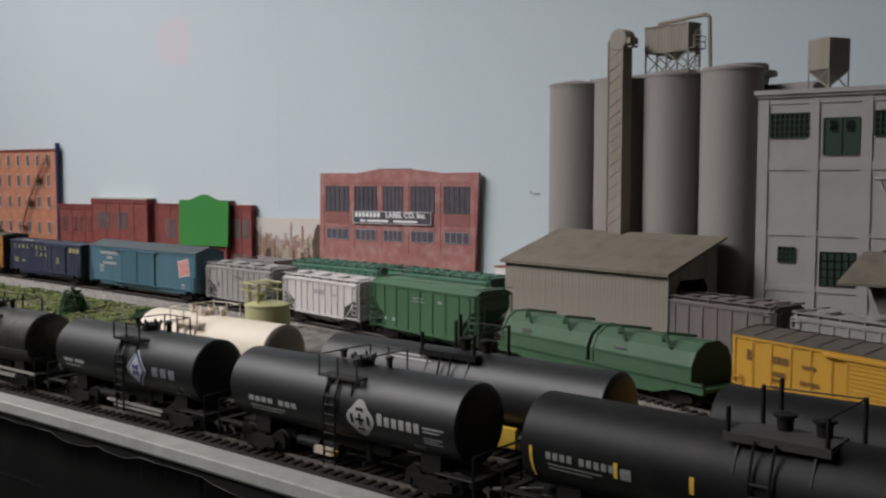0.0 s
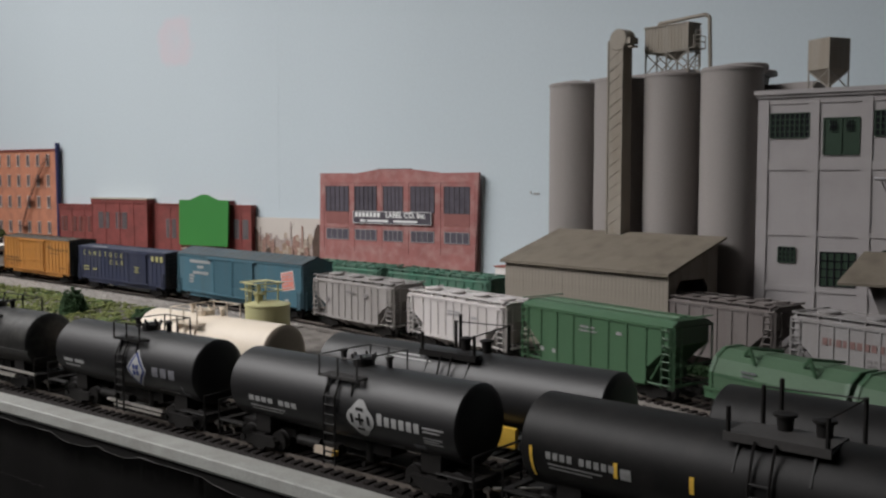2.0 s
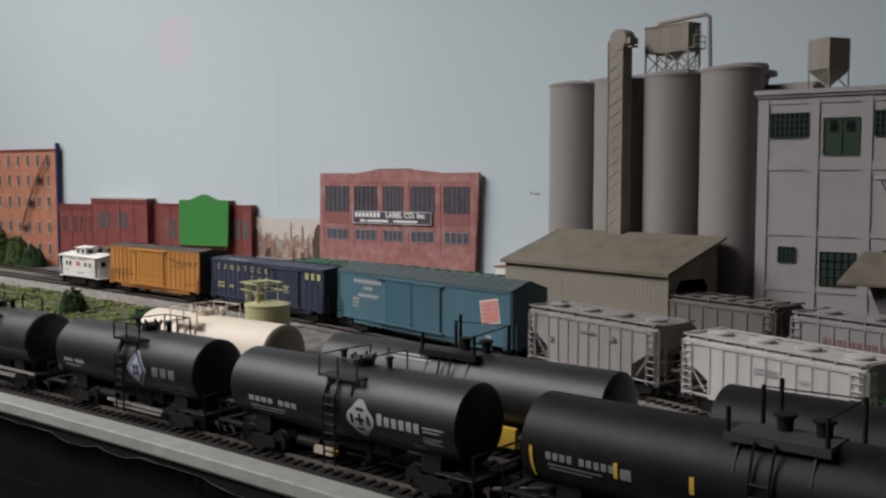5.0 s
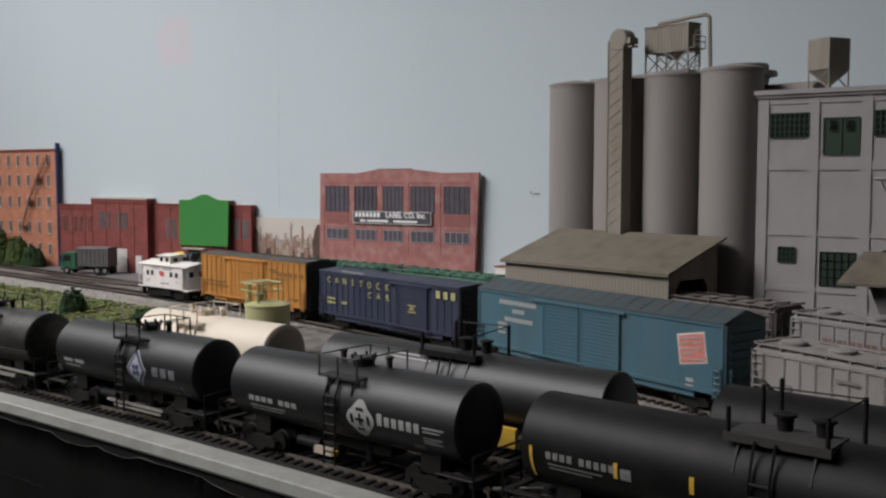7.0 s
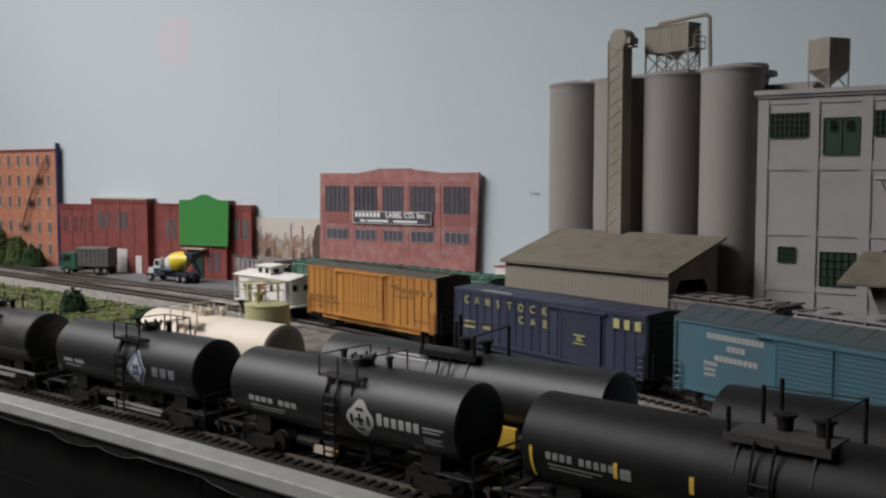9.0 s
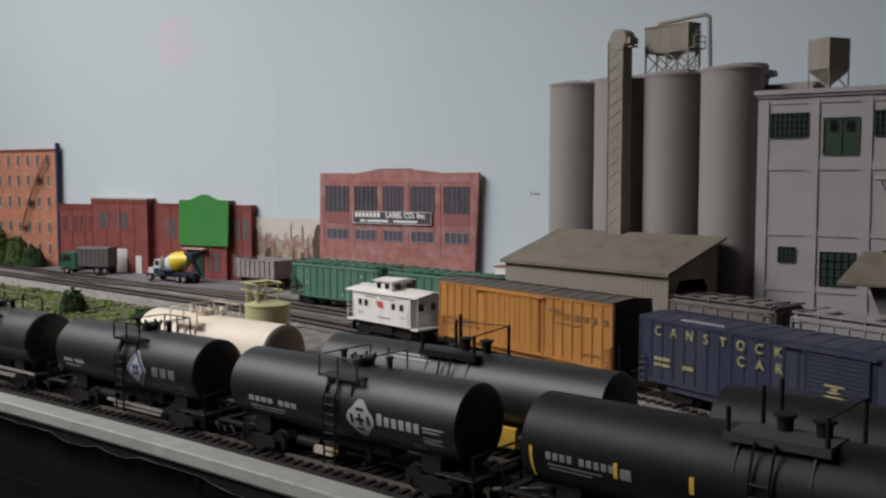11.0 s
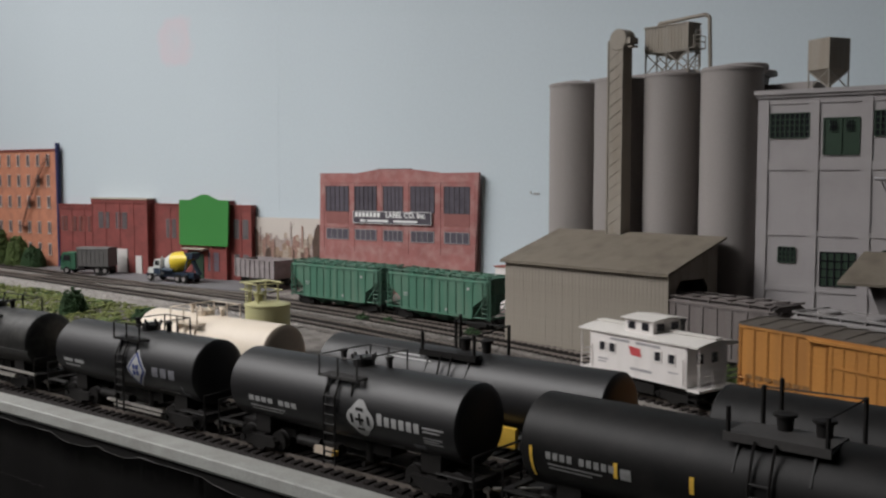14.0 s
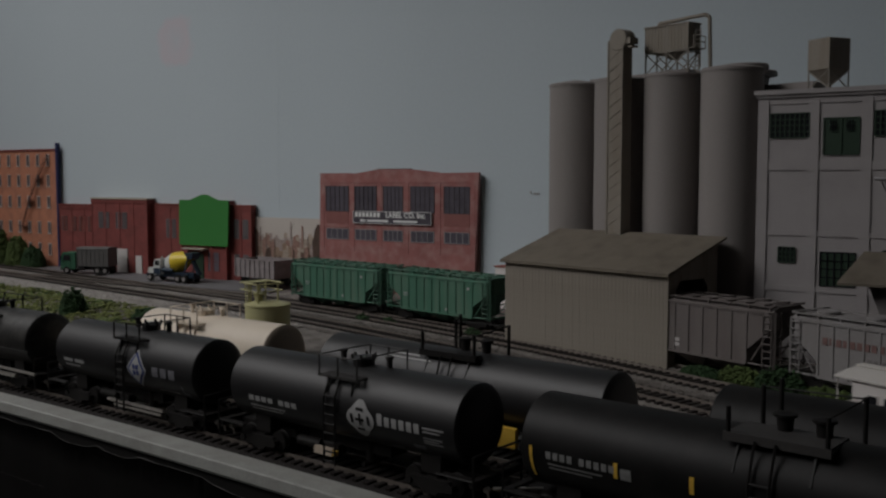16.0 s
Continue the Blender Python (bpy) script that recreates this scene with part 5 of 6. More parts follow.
def street_print():
    th = thing("backdrop_print", "printed street scene strip on the backdrop with pale sky", "backdrop print", m=Matrix.Translation((-1.055, 0.9155 - 0.33 * 1.055 - 0.0025, 0)) @ Matrix.Rotation(math.atan(0.33), 4, "Z"))
    part("sheet", box(B(), 0.0, 0.135, 0.0, 0.0012, 0, 0.0795), M["print_sky"], th)
    rnd = random.Random(11)
    layer = 0

    def house(a, q, z, mt, roof=0.0):
        nonlocal layer
        layer += 1
        y = -0.0002 - 0.00001 * layer
        top = [(a + q, z), (a + q * 0.5, z + roof), (a, z)] if roof else [(a + q, z), (a, z)]
        part("printed_house", yprism(B(), [(a, 0), (a + q, 0)] + top, y - 0.00004, y), M[mt], th)
    house(0.008, 0.105, 0.053, "print_haze")
    for k in range(30):         # far towers
        house(rnd.uniform(0.012, 0.108), rnd.uniform(0.003, 0.008), rnd.uniform(0.053, 0.062), ("print_pale", "print_haze", "print_rose")[k % 3], rnd.choice((0, 0.001)))
    house(0.0655, 0.0022, 0.0725, "print_haze", 0.004)
    house(0.083, 0.0028, 0.0705, "print_rose")
    house(0.008, 0.105, 0.044, "print_tan")
    for k in range(40):         # middle blocks
        house(rnd.uniform(0.010, 0.108), rnd.uniform(0.003, 0.008), rnd.uniform(0.04, 0.053), ("print_tan", "print_pale", "print_rose", "print_haze")[k % 4], rnd.choice((0, 0.0015)))
    house(0.004, 0.112, 0.026, "print_umber")
    for k in range(46):         # near roofs and yards
        house(rnd.uniform(0.006, 0.112), rnd.uniform(0.002, 0.007), rnd.uniform(0.018, 0.042), ("print_tan", "print_dark", "print_pale", "print_umber")[k % 4], rnd.choice((0, 0.002)))
    for a, q, z in ((0.0, 0.010, 0.070), (0.009, 0.006, 0.063), (0.104, 0.03, 0.066)):
        house(a, q, z, "print_umber", 0.002)
    for a, z in ((0.019, 0.068), (0.0285, 0.061), (0.041, 0.056), (0.0935, 0.058)):
        house(a, 0.0009, z, "print_umber")
    for cx, w, z in ((0.006, 0.009, 0.072), (0.111, 0.010, 0.074), (0.120, 0.011, 0.071), (0.031, 0.006, 0.04), (0.05, 0.007, 0.034)):
        layer += 1
        y = -0.0002 - 0.00001 * layer
        out = [(cx - w * 0.8, 0), (cx + w * 0.8, 0)]
        out += [(cx + w * math.cos(q) * rnd.uniform(0.8, 1.1), z * 0.72 + z * 0.28 * math.sin(q) * rnd.uniform(0.8, 1.0)) for q in [math.pi * i / 14 for i in range(15)]]
        part("printed_tree", yprism(B(), out, y - 0.00004, y), M["print_dark"], th)


# ---------------- road vehicles ----------------
def wheels(th, xs, w, r):
    for x in xs:
        for s in (-1, 1):
            t = part("wheel", lathe(B(), [(-0.0016, r * 0.9), (-0.0012, r), (0.0012, r), (0.0016, r * 0.9)], (x, s * w, r), "y", 20), M["under"], th)
            part("rim", lathe(B(), [(-0.0004, r * 0.5), (0.0004, r * 0.45)], (x, s * (w + 0.0018), r), "y", 14), M["hopgrey"], t)


def covered_truck():
    m = Matrix.Translation((-1.266, 0.4465, 0.0009)) @ Matrix.Rotation(TH + 0.42, 4, "Z") @ Matrix.Scale(0.92, 4)
    th = thing("covered_truck", "green cab-over truck with a grey covered body", "truck", m=m)
    bm = yprism(B(), [(-0.043, 0.0075), (-0.0435, 0.019), (-0.041, 0.0300), (-0.0395, 0.0312), (-0.0215, 0.0312), (-0.0205, 0.030), (-0.0205, 0.0075)], -0.0118, 0.0118)
    c = part("cab", bm, M["truckgreen"], th, "dull green truck cab")
    for y in (-0.0054, 0.0054):
        part("windscreen", prism(B(), [(y - 0.0046, 0.0198), (y + 0.0046, 0.0198), (y + 0.0044, 0.0275), (y - 0.0044, 0.0275)], lambda p: (-0.0434 + (p[1] - 0.019) * 0.227 - 0.0004, p[0], p[1]), lambda p: (-0.0434 + (p[1] - 0.019) * 0.227 + 0.0004, p[0], p[1])), M["glassgrey"], c)
    part("grille", box(B(), -0.0440, -0.0432, -0.006, 0.006, 0.0105, 0.0165), M["mullion"], c, "pale grille")
    for y in (-0.009, 0.009):
        part("headlight", rod(B(), (-0.0445, y, 0.0125), (-0.0430, y, 0.0125), 0.0013, 10), M["chrome"], c)
    part("side_window", box(B(), -0.0385, -0.0285, -0.0121, -0.0116, 0.0195, 0.0275), M["window_dark"], c)
    part("door_seam", box(B(), -0.0278, -0.0274, -0.0120, -0.0116, 0.0085, 0.029), M["under"], c)
    part("bumper", box(B(), -0.0455, -0.0435, -0.0118, 0.0118, 0.0055, 0.0085), M["mullion"], c, "pale bumper")
    part("mirror", box(B(), -0.0425, -0.0405, -0.0148, -0.0138, 0.020, 0.0265), M["under"], c)
    part("fuel_tank", rod(B(), (-0.019, -0.0095, 0.0078), (-0.008, -0.0095, 0.0078), 0.0027, 12), M["under"], th)
    part("chassis", box(B(), -0.040, 0.030, -0.006, 0.006, 0.006, 0.0105), M["under"], th)
    bm = box(B(), -0.017, 0.031, -0.0135, 0.0135, 0.0115, 0.0365)
    b = part("covered_body", bm, M["truckgrey"], th, "grey canvas covered body")
    for k in range(8):
        x = -0.0162 + k * 0.0067
        part("stake", box(B(), x - 0.0005, x + 0.0005, -0.0141, -0.0134, 0.0115, 0.0365), M["truckgrey"], b)
    part("tarpaulin", xprism(B(), [(-0.0142, 0.0355), (-0.0138, 0.0378), (-0.006, 0.0389), (0.006, 0.0386), (0.0138, 0.0376), (0.0142, 0.0355)], -0.0175, 0.0315), M["truckgrey"], b)
    wheels(th, (-0.034, 0.013, 0.025), 0.0105, 0.0055)


def mixer_truck():
    m = Matrix.Translation((-1.100, 0.489, 0.0009)) @ Matrix.Rotation(TH + 0.05, 4, "Z")
    th = thing("concrete_mixer_truck", "white concrete mixer truck with a yellow and white drum", "truck", m=m)
    bm = yprism(B(), [(-0.028, 0.009), (-0.028, 0.020), (-0.026, 0.0275), (-0.017, 0.0275), (-0.0155, 0.009)], -0.0105, 0.0105)
    c = part("cab", bm, M["mixwhite"], th)
    part("hood", yprism(B(), [(-0.040, 0.008), (-0.0405, 0.0150), (-0.0385, 0.0168), (-0.028, 0.0182), (-0.028, 0.008)], -0.0080, 0.0080), M["mixwhite"], c)
    part("grille", box(B(), -0.0412, -0.0402, -0.0055, 0.0055, 0.0085, 0.0150), M["under"], c)
    for y in (-0.0072, 0.0072):
        part("headlight", rod(B(), (-0.0415, y, 0.0118), (-0.0398, y, 0.0118), 0.0012, 10), M["chrome"], c)
    part("cab_stripe", box(B(), -0.0277, -0.0158, -0.0109, -0.0104, 0.0095, 0.0165), M["mixblue"], c, "dark blue door panel")
    part("exhaust_stack", rod(B(), (-0.0148, -0.0090, 0.0125), (-0.0148, -0.0090, 0.0320), 0.0009, 8), M["chrome"], c)
    part("water_tank", rod(B(), (-0.0135, -0.0085, 0.0150), (0.0045, -0.0085, 0.0150), 0.0030, 14), M["mixblue"], th)
    part("side_window", box(B(), -0.0255, -0.0185, -0.0109, -0.0104, 0.020, 0.0258), M["window_dark"], c)
    part("windscreen", box(B(), -0.0284, -0.0274, -0.009, 0.009, 0.0195, 0.0255), M["window_dark"], c)
    part("fender", box(B(), -0.041, -0.030, -0.0112, 0.0112, 0.007, 0.0098), M["mixblue"], c)
    part("chassis", box(B(), -0.038, 0.034, -0.0055, 0.0055, 0.006, 0.0125), M["mixblue"], th)
    tilt = Matrix.Translation((-0.012, 0, 0.021)) @ Matrix.Rotation(-0.22, 4, "Y")
    d = part("drum", lathe(B(), [(0.013, 0.0125), (0.022, 0.0118), (0.034, 0.0065), (0.037, 0.006)], (0, 0, 0), "x", 36), M["mixyellow"], th, "yellow mixer drum")
    d.matrix_basis = tilt
    d2 = part("drum_band", lathe(B(), [(0, 0.0075), (0.003, 0.0098), (0.0128, 0.0124)], (0, 0, 0), "x", 36), M["mixwhite"], th, "white drum front")
    d2.matrix_basis = tilt
    for y in (-0.0075, 0.0065):
        part("rear_frame", yprism(B(), [(0.0195, 0.0125), (0.0215, 0.0125), (0.0285, 0.0335), (0.0265, 0.0335)], y, y + 0.001), M["mixblue"], th)
    part("charge_hopper", yprism(B(), [(0.0205, 0.0365), (0.0345, 0.0365), (0.0315, 0.0290), (0.0255, 0.0290)], -0.0065, 0.0065), M["mixblue"], th)
    part("discharge_chute", yprism(B(), [(0.0270, 0.0260), (0.0290, 0.0275), (0.0400, 0.0110), (0.0380, 0.0100)], -0.0030, 0.0030), M["mixblue"], th)
    part("rear_fender", box(B(), 0.0070, 0.0310, -0.0115, -0.0085, 0.0108, 0.0122), M["mixblue"], th)
    wheels(th, (-0.034, 0.013, 0.024), 0.0098, 0.0052)


# ---------------- storage tank, greenery ----------------
def storage_tank():
    th = thing("storage_tank", "khaki upright storage tank with a railed top platform", "storage tank", m=Matrix.Translation((-0.601, 0.335, 0)))
    part("shell", lathe(B(), [(0, 0.0158), (0.036, 0.0158), (0.0365, 0.0163), (0.0375, 0.0163), (0.039, 0.010), (0.0395, 0.001)], (0, 0, 0), "z", 48), M["khaki"], th)
    bm = B()
    for x, y in ((-0.017, -0.004), (-0.009, -0.010), (0.0045, -0.010), (0.0045, 0.006), (-0.017, 0.008)):
        part("platform_post", rod(B(), (x, y, 0.037), (x, y, 0.0525), 0.0007, 6), M["khaki"], th)
    q = ((-0.0185, -0.0115), (0.0060, -0.0115), (0.0060, 0.0095), (-0.0185, 0.0095))
    for i in range(4):
        rod(bm, (*q[i], 0.0522), (*q[(i + 1) % 4], 0.0522), 0.0006, 6)
        rod(bm, (*q[i], 0.0470), (*q[(i + 1) % 4], 0.0470), 0.0004, 6)
    box(bm, -0.0185, -0.0110, -0.0115, 0.0095, 0.0518, 0.0524)
    part("platform", bm, M["khaki"], th)
    part("vent", lathe(B(), [(0, 0.003), (0.004, 0.003), (0.0045, 0.0042), (0.006, 0.0042), (0.0065, 0.0015), (0.012, 0.0015)], (-0.005, -0.004, 0.039), "z", 18), M["khaki"], th)
    ladder(th, M["khaki"], -0.021, -0.0165, 0.001, 0.0525, at=-0.006, n=12)


def clump(name, label, cx, cy, rx, ry, hz, n, material, seed, group="", size=0.004):
    """A bush of many small foam tufts heaped over an oval."""
    rnd = random.Random(seed)
    items = []
    for k in range(n):
        a, q = rnd.uniform(0, math.tau), math.sqrt(rnd.random())
        top = hz * max(0.1, (1 - q * q) ** 0.45) * rnd.uniform(0.7, 1.05)
        items.append(((rx * q * math.cos(a), ry * q * math.sin(a), top * rnd.random() ** 0.6), size * rnd.uniform(0.4, 1.1), 0.8))
    me = tufts(items, seed)
    me.materials.append(material)
    ob = new(name, me)
    ob.matrix_world = Matrix.Translation((cx, cy, 0))
    return tagged(ob, label, "bush", group)


def scatter(name, label, category, items, material, seed):
    me = tufts(items, seed)
    me.materials.append(material)
    return tagged(new(name, me), label, category, kind="stuff")


def greenery():
    rnd = random.Random(5)
    items = []
    for k in range(13000):
        x = rnd.uniform(-1.25, -0.66)
        lo, hi = y_second(x) + 0.024, y_main(x) - 0.058
        if hi > lo:
            y = rnd.uniform(lo, hi)
            swell = 0.003 + 0.004 * noise.noise(Vector((x * 30, y * 30, 3)))
            items.append(((x, y, max(0.0, swell) * rnd.random()), rnd.uniform(0.0010, 0.0027), 0.45))
    scatter("grass_bank", "rough yellow-green turf bank between the tracks", "grass", items[::2], M["grass"], 1)
    scatter("turf_patches", "darker olive turf patches between the tracks", "grass", [i for i in items[1::2] if noise.noise(Vector((i[0][0] * 22, i[0][1] * 22, 7))) > 0.12], M["foliage"], 2)
    items = []
    for k in range(7000):
        x = rnd.uniform(-1.5, -0.70)
        items.append(((x, y_main(x) - 0.036 + rnd.uniform(-0.022, 0.014), rnd.uniform(0, 0.0012)), rnd.uniform(0.0006, 0.0018), 0.7))
    scatter("talus", "pale loose stones along the yard track", "stones", items, M["rock"], 3)
    items = []
    for k in range(9000):
        x = rnd.uniform(-0.9, -0.2)
        path = rnd.choice((y_main, y_pass))
        items.append(((x, path(x) + rnd.choice((-1, 1)) * rnd.uniform(0.0155, 0.027), 0.0), rnd.uniform(0.0003, 0.0006), 0.6))
    scatter("ballast_shoulder", "loose grey ballast stones along the yard tracks", "stones", items, M["ballast"], 4)
    clump("bush", "dark green foam bush in the turf bank", -0.905, 0.300, 0.012, 0.012, 0.025, 900, M["foliagedark"], 1, "bushes", 0.0017)
    clump("bush", "low green foam bush beside the yard track", -0.81, 0.335, 0.026, 0.014, 0.013, 900, M["foliagedark"], 2, "bushes", 0.0016)
    clump("bush", "low dark green foam bush beside the yard track", -0.745, 0.347, 0.012, 0.009, 0.010, 400, M["foliagedark"], 8, "bushes", 0.0015)
    for k, (x, y, rx, hz, mt) in enumerate(((-1.425, 0.418, 0.024, 0.030, "foliagedark"), (-1.465, 0.408, 0.030, 0.044, "foliage"), (-1.515, 0.394, 0.034, 0.058, "foliage"), (-1.575, 0.376, 0.036, 0.062, "foliagedark"))):
        clump("shrubbery", "rounded green foam shrubs before the orange warehouse", x, y, rx, 0.015, hz, 3200, M[mt], 60 + k, "bushes", 0.0021)
    clump("rubble_heap", "small dark rubble heap beside the parked truck", -1.236, 0.445, 0.010, 0.006, 0.005, 60, M["under"], 70, "", 0.0018)
    for k, x in enumerate((-0.357, -0.330, -0.302, -0.272, -0.245)):
        clump("weed_clump", "low dark green weeds beside the mill track", x, 0.509 + 0.002 * (k % 2), 0.017, 0.007, 0.008 + 0.004 * (k % 3), 700, M["foliage" if k % 2 else "foliagedark"], 20 + k, "weeds", 0.0013)
    for k, (x, y) in enumerate(((-0.668, 0.492), (-0.575, 0.507), (-0.70, 0.486))):
        clump("weed_clump", "low green weeds beside the mill track", x, y, 0.009, 0.004, 0.006, 60, M["foliagedark"], 40 + k, "weeds", 0.0016)


# ---------------- build ----------------
room()
tabletop()
track(y_front, -1.3, 0.35, (-0.66, -0.22), "model track along the layout edge, ties darkened for car shade", "tiedark")
track(y_second, -1.3, 0.35, (-0.60, -0.25), "model track behind the front track, ties darkened for car shade", "tiedark")
track(y_main, -2.3, 0.35, (-0.75, -0.2), "ballasted model main track with brown ties")
track(y_pass, -2.3, 0.35, (-0.75, -0.2), "ballasted model passing track with brown ties")
track(y_mill, -2.3, 0.35, (-0.85, -0.5), "ballasted model spur through the loading shed")
grain_elevator()
loading_shed()
mill()
red_factory()
orange_building()
label_works()
street_print()

back = Matrix.Translation((0, 0.9155, 0)) @ Matrix.Rotation(math.atan(0.33), 4, "Z")
for u, z, w, h in ((-0.7245, 0.1105, 0.0065, 0.0016), (-0.7285, 0.1112, 0.0016, 0.0024)):
    solid("tape_scrap", box(B(), u, u + w, -0.0006, 0.0006, z, z + h), M["white"], "small torn tape scrap stuck on the pale blue backdrop", "tape scrap", "tape scraps", m=back)


def fascia_cloth():
    """Black cloth stapled along the fascia, its upper edge sagging in scallops, with a worn hem whose grey paints its
    rim highlight.
    """
    th = thing("fascia_cloth", "black cloth sagging along the fascia with a worn, highlighted hem", "cloth", kind="structure")
    cloth, hem = B(), B()
    rnd = random.Random(31)
    rows, last = [], None
    staples = (-0.80, -0.655, -0.585, -0.530, -0.488, -0.455, -0.405, -0.33, -0.22, 0.05)
    for k in range(261):
        x = -0.80 + 0.85 * k / 260
        i = max(j for j, q in enumerate(staples) if q <= x + 1e-9)
        i = min(i, len(staples) - 2)
        u = (x - staples[i]) / (staples[i + 1] - staples[i])
        sag = 0.0042 * (0.45 + 0.55 * math.sin(i * 2.3)) * math.sin(math.pi * u) ** 0.6 if 0 < u < 1 else 0.0
        top = -0.0092 - abs(sag) + 0.0007 * noise.noise(Vector((x * 90, 1, 0)))
        m = on(y_front, x)
        wob = 0.0010 * noise.noise(Vector((x * 40, 5, 0)))
        rows.append([cloth.verts.new(m @ Vector((0, -0.0312 + wob, top))), cloth.verts.new(m @ Vector((0, -0.0335 + wob, top - 0.012))),
                     cloth.verts.new(m @ Vector((0, -0.0350 + 2 * wob, -0.06))), cloth.verts.new(m @ Vector((0, -0.0380, -0.5)))])
        p = m @ Vector((0, -0.0313 + wob, top))
        if last is not None:
            # uneven grey rod: the broken highlight along the cloth's rim
            rod(hem, last, p, 0.00012 + 0.00028 * max(0.0, noise.noise(Vector((x * 55, 9, 0)))), 5)
        last = p
    for r0, r1 in zip(rows, rows[1:]):
        for j in range(3):
            cloth.faces.new((r0[j], r0[j + 1], r1[j + 1], r1[j])).smooth = True
    bmesh.ops.solidify(cloth, geom=list(cloth.faces), thickness=0.0004)
    part("cloth_sheet", cloth, M["fascia"], th)
    part("hem", hem, M["railgrey"], th, "worn hem, grey for its rim highlight")
    lint = B()
    for k in range(34):
        x = -0.575 + 0.045 * k / 33 + rnd.uniform(-0.0006, 0.0006)
        p = on(y_front, x) @ Vector((0, -0.0362, -0.0385 + rnd.uniform(-0.0006, 0.0006)))
        rod(lint, p, p + Vector((rnd.uniform(0.0003, 0.001), 0, rnd.uniform(-0.0002, 0.0002))), 0.00012, 4)
    tagged(part("lint", lint, M["railgrey"], th), kind="stuff")


fascia_cloth()

# parked cars on the mill spur
for x in (-0.768, -0.631):
    t, _ = hopper("covered_hopper", "faded green covered hopper parked on the mill spur", 0.127, 0.033, 0.0115, 0.0425, 0.0452, M["hopmint"], 9, "parked hoppers", "trough")
    t.matrix_world = on(y_mill, x)
    bars(t, M["white"], [(0.0385, 0.0410, 0.0345, 0.0368), (0.0130, 0.0150, 0.0150, 0.0172), (-0.040, -0.034, 0.0255, 0.0263), (-0.040, -0.035, 0.0238, 0.0245)], -0.0172)
t, _ = hopper("covered_hopper", "dusty grey covered hopper standing in the shed portal", 0.128, 0.033, 0.0125, 0.0465, 0.049, M["hopshed"], 8, "parked hoppers", "trough")
t.matrix_world = on(y_mill, -0.372)
bars(t, M["hopwhite"], [(-0.0105, -0.0070, 0.0168, 0.0190), (-0.0105, -0.0070, 0.0200, 0.0222)], -0.0167, "stencil")
t, _ = hopper("covered_hopper", "pale grey covered hopper with red lettering beside the mill", 0.125, 0.033, 0.0125, 0.0455, 0.048, M["hopmid"], 9, "parked hoppers", "round")
t.matrix_world = on(y_mill, -0.2345)
bars(t, M["letterred"], words(-0.040, 0.038, 0.0325, 0.0365, 18), -0.0167)
bars(t, M["groove"], words(-0.012, 0.004, 0.0265, 0.0280, 4) + words(-0.012, 0.004, 0.0240, 0.0252, 5), -0.0167)


def gondola():
    th = thing("gondola", "weathered grey gondola parked by the brick factory", "gondola", "parked hoppers", m=Matrix.Translation((-0.988, 0.549, 0)) @ Matrix.Rotation(0.2, 4, "Z"))
    h, w = 0.034, 0.0165
    for s in (-1, 1):
        part("side_wall", box(B(), -h, h, *sorted((s * w, s * (w - 0.0008))), 0.013, 0.033), M["gond"], th)
        part("end_wall", box(B(), *sorted((s * h, s * (h - 0.0008))), -w, w, 0.013, 0.033), M["gond"], th)
        part("top_chord", box(B(), -h, h, s * w - 0.0009, s * w + 0.0009, 0.0322, 0.0336), M["gond"], th)
        for k in range(9):
            x = -h + 2 * h * k / 8
            part("rib", box(B(), x - 0.0007, x + 0.0007, s * w - 0.0012, s * w + 0.0012, 0.013, 0.033), M["gond"], th)
    part("floor_plate", box(B(), -h, h, -w, w, 0.012, 0.0135), M["gond"], th)
    bogie(th, -h + 0.016)
    bogie(th, h - 0.016)
    couplers(th, h)


def white_shack():
    th = thing("shack", "small white shack with a brown roof edge behind the hoppers", "shack", m=Matrix.Translation((-0.688, 0.636, 0)) @ Matrix.Rotation(0.12, 4, "Z"))
    part("wall", box(B(), 0, 0.036, 0, 0.026, -0.001, 0.0400), M["cabwhite"], th)
    part("roof", box(B(), -0.001, 0.037, -0.001, 0.027, 0.0400, 0.0412), M["faded_red"], th, "brown roof edge")
    part("window", box(B(), 0.005, 0.011, -0.0004, 0.0004, 0.018, 0.030), M["window_dark"], th, "dark window")
    part("door", box(B(), 0.017, 0.024, -0.0006, 0.0004, 0, 0.027), M["door_white"], th)


white_shack()
gondola()
covered_truck()
mixer_truck()
storage_tank()
greenery()

# parked tank cars
R, ZC = 0.0161, 0.0308
t = tank_car("glossy black tank car with a blue and white diamond emblem", 0.126, R, ZC, M["black"], 0.006, plat=(-0.010, 0.012))
t.matrix_world = on(y_front, -0.4905)
curved_bars(t, M["white"], R, ZC, [(-0.052, -0.0435, -17, -10), (-0.0415, -0.033, -17, -10), (-0.052, -0.038, -26, -22), (0.030, 0.046, -42, -40)])
curved_bars(t, M["dimwhite"], R, ZC, [(0.0285 + 0.0067 * k, 0.0333 + 0.0067 * k, -13, 4) for k in range(3)])
curved_bars(t, M["dimwhite"], R, ZC, [(0.050, 0.0515, -40, -22), (0.0515, 0.055, -44, -36)], "dust_mark")
d = curved_shape(t, M["white"], R, ZC, [(0.0155, 31), (0.0238, -6), (0.0155, -44), (0.0072, -6)], 0.0003, "emblem", "white and blue diamond emblem")
curved_shape(d, M["bluemark"], R, ZC, [(0.0155, 26), (0.0227, -6), (0.0155, -39), (0.0083, -6)], 0.0005, "emblem_field")
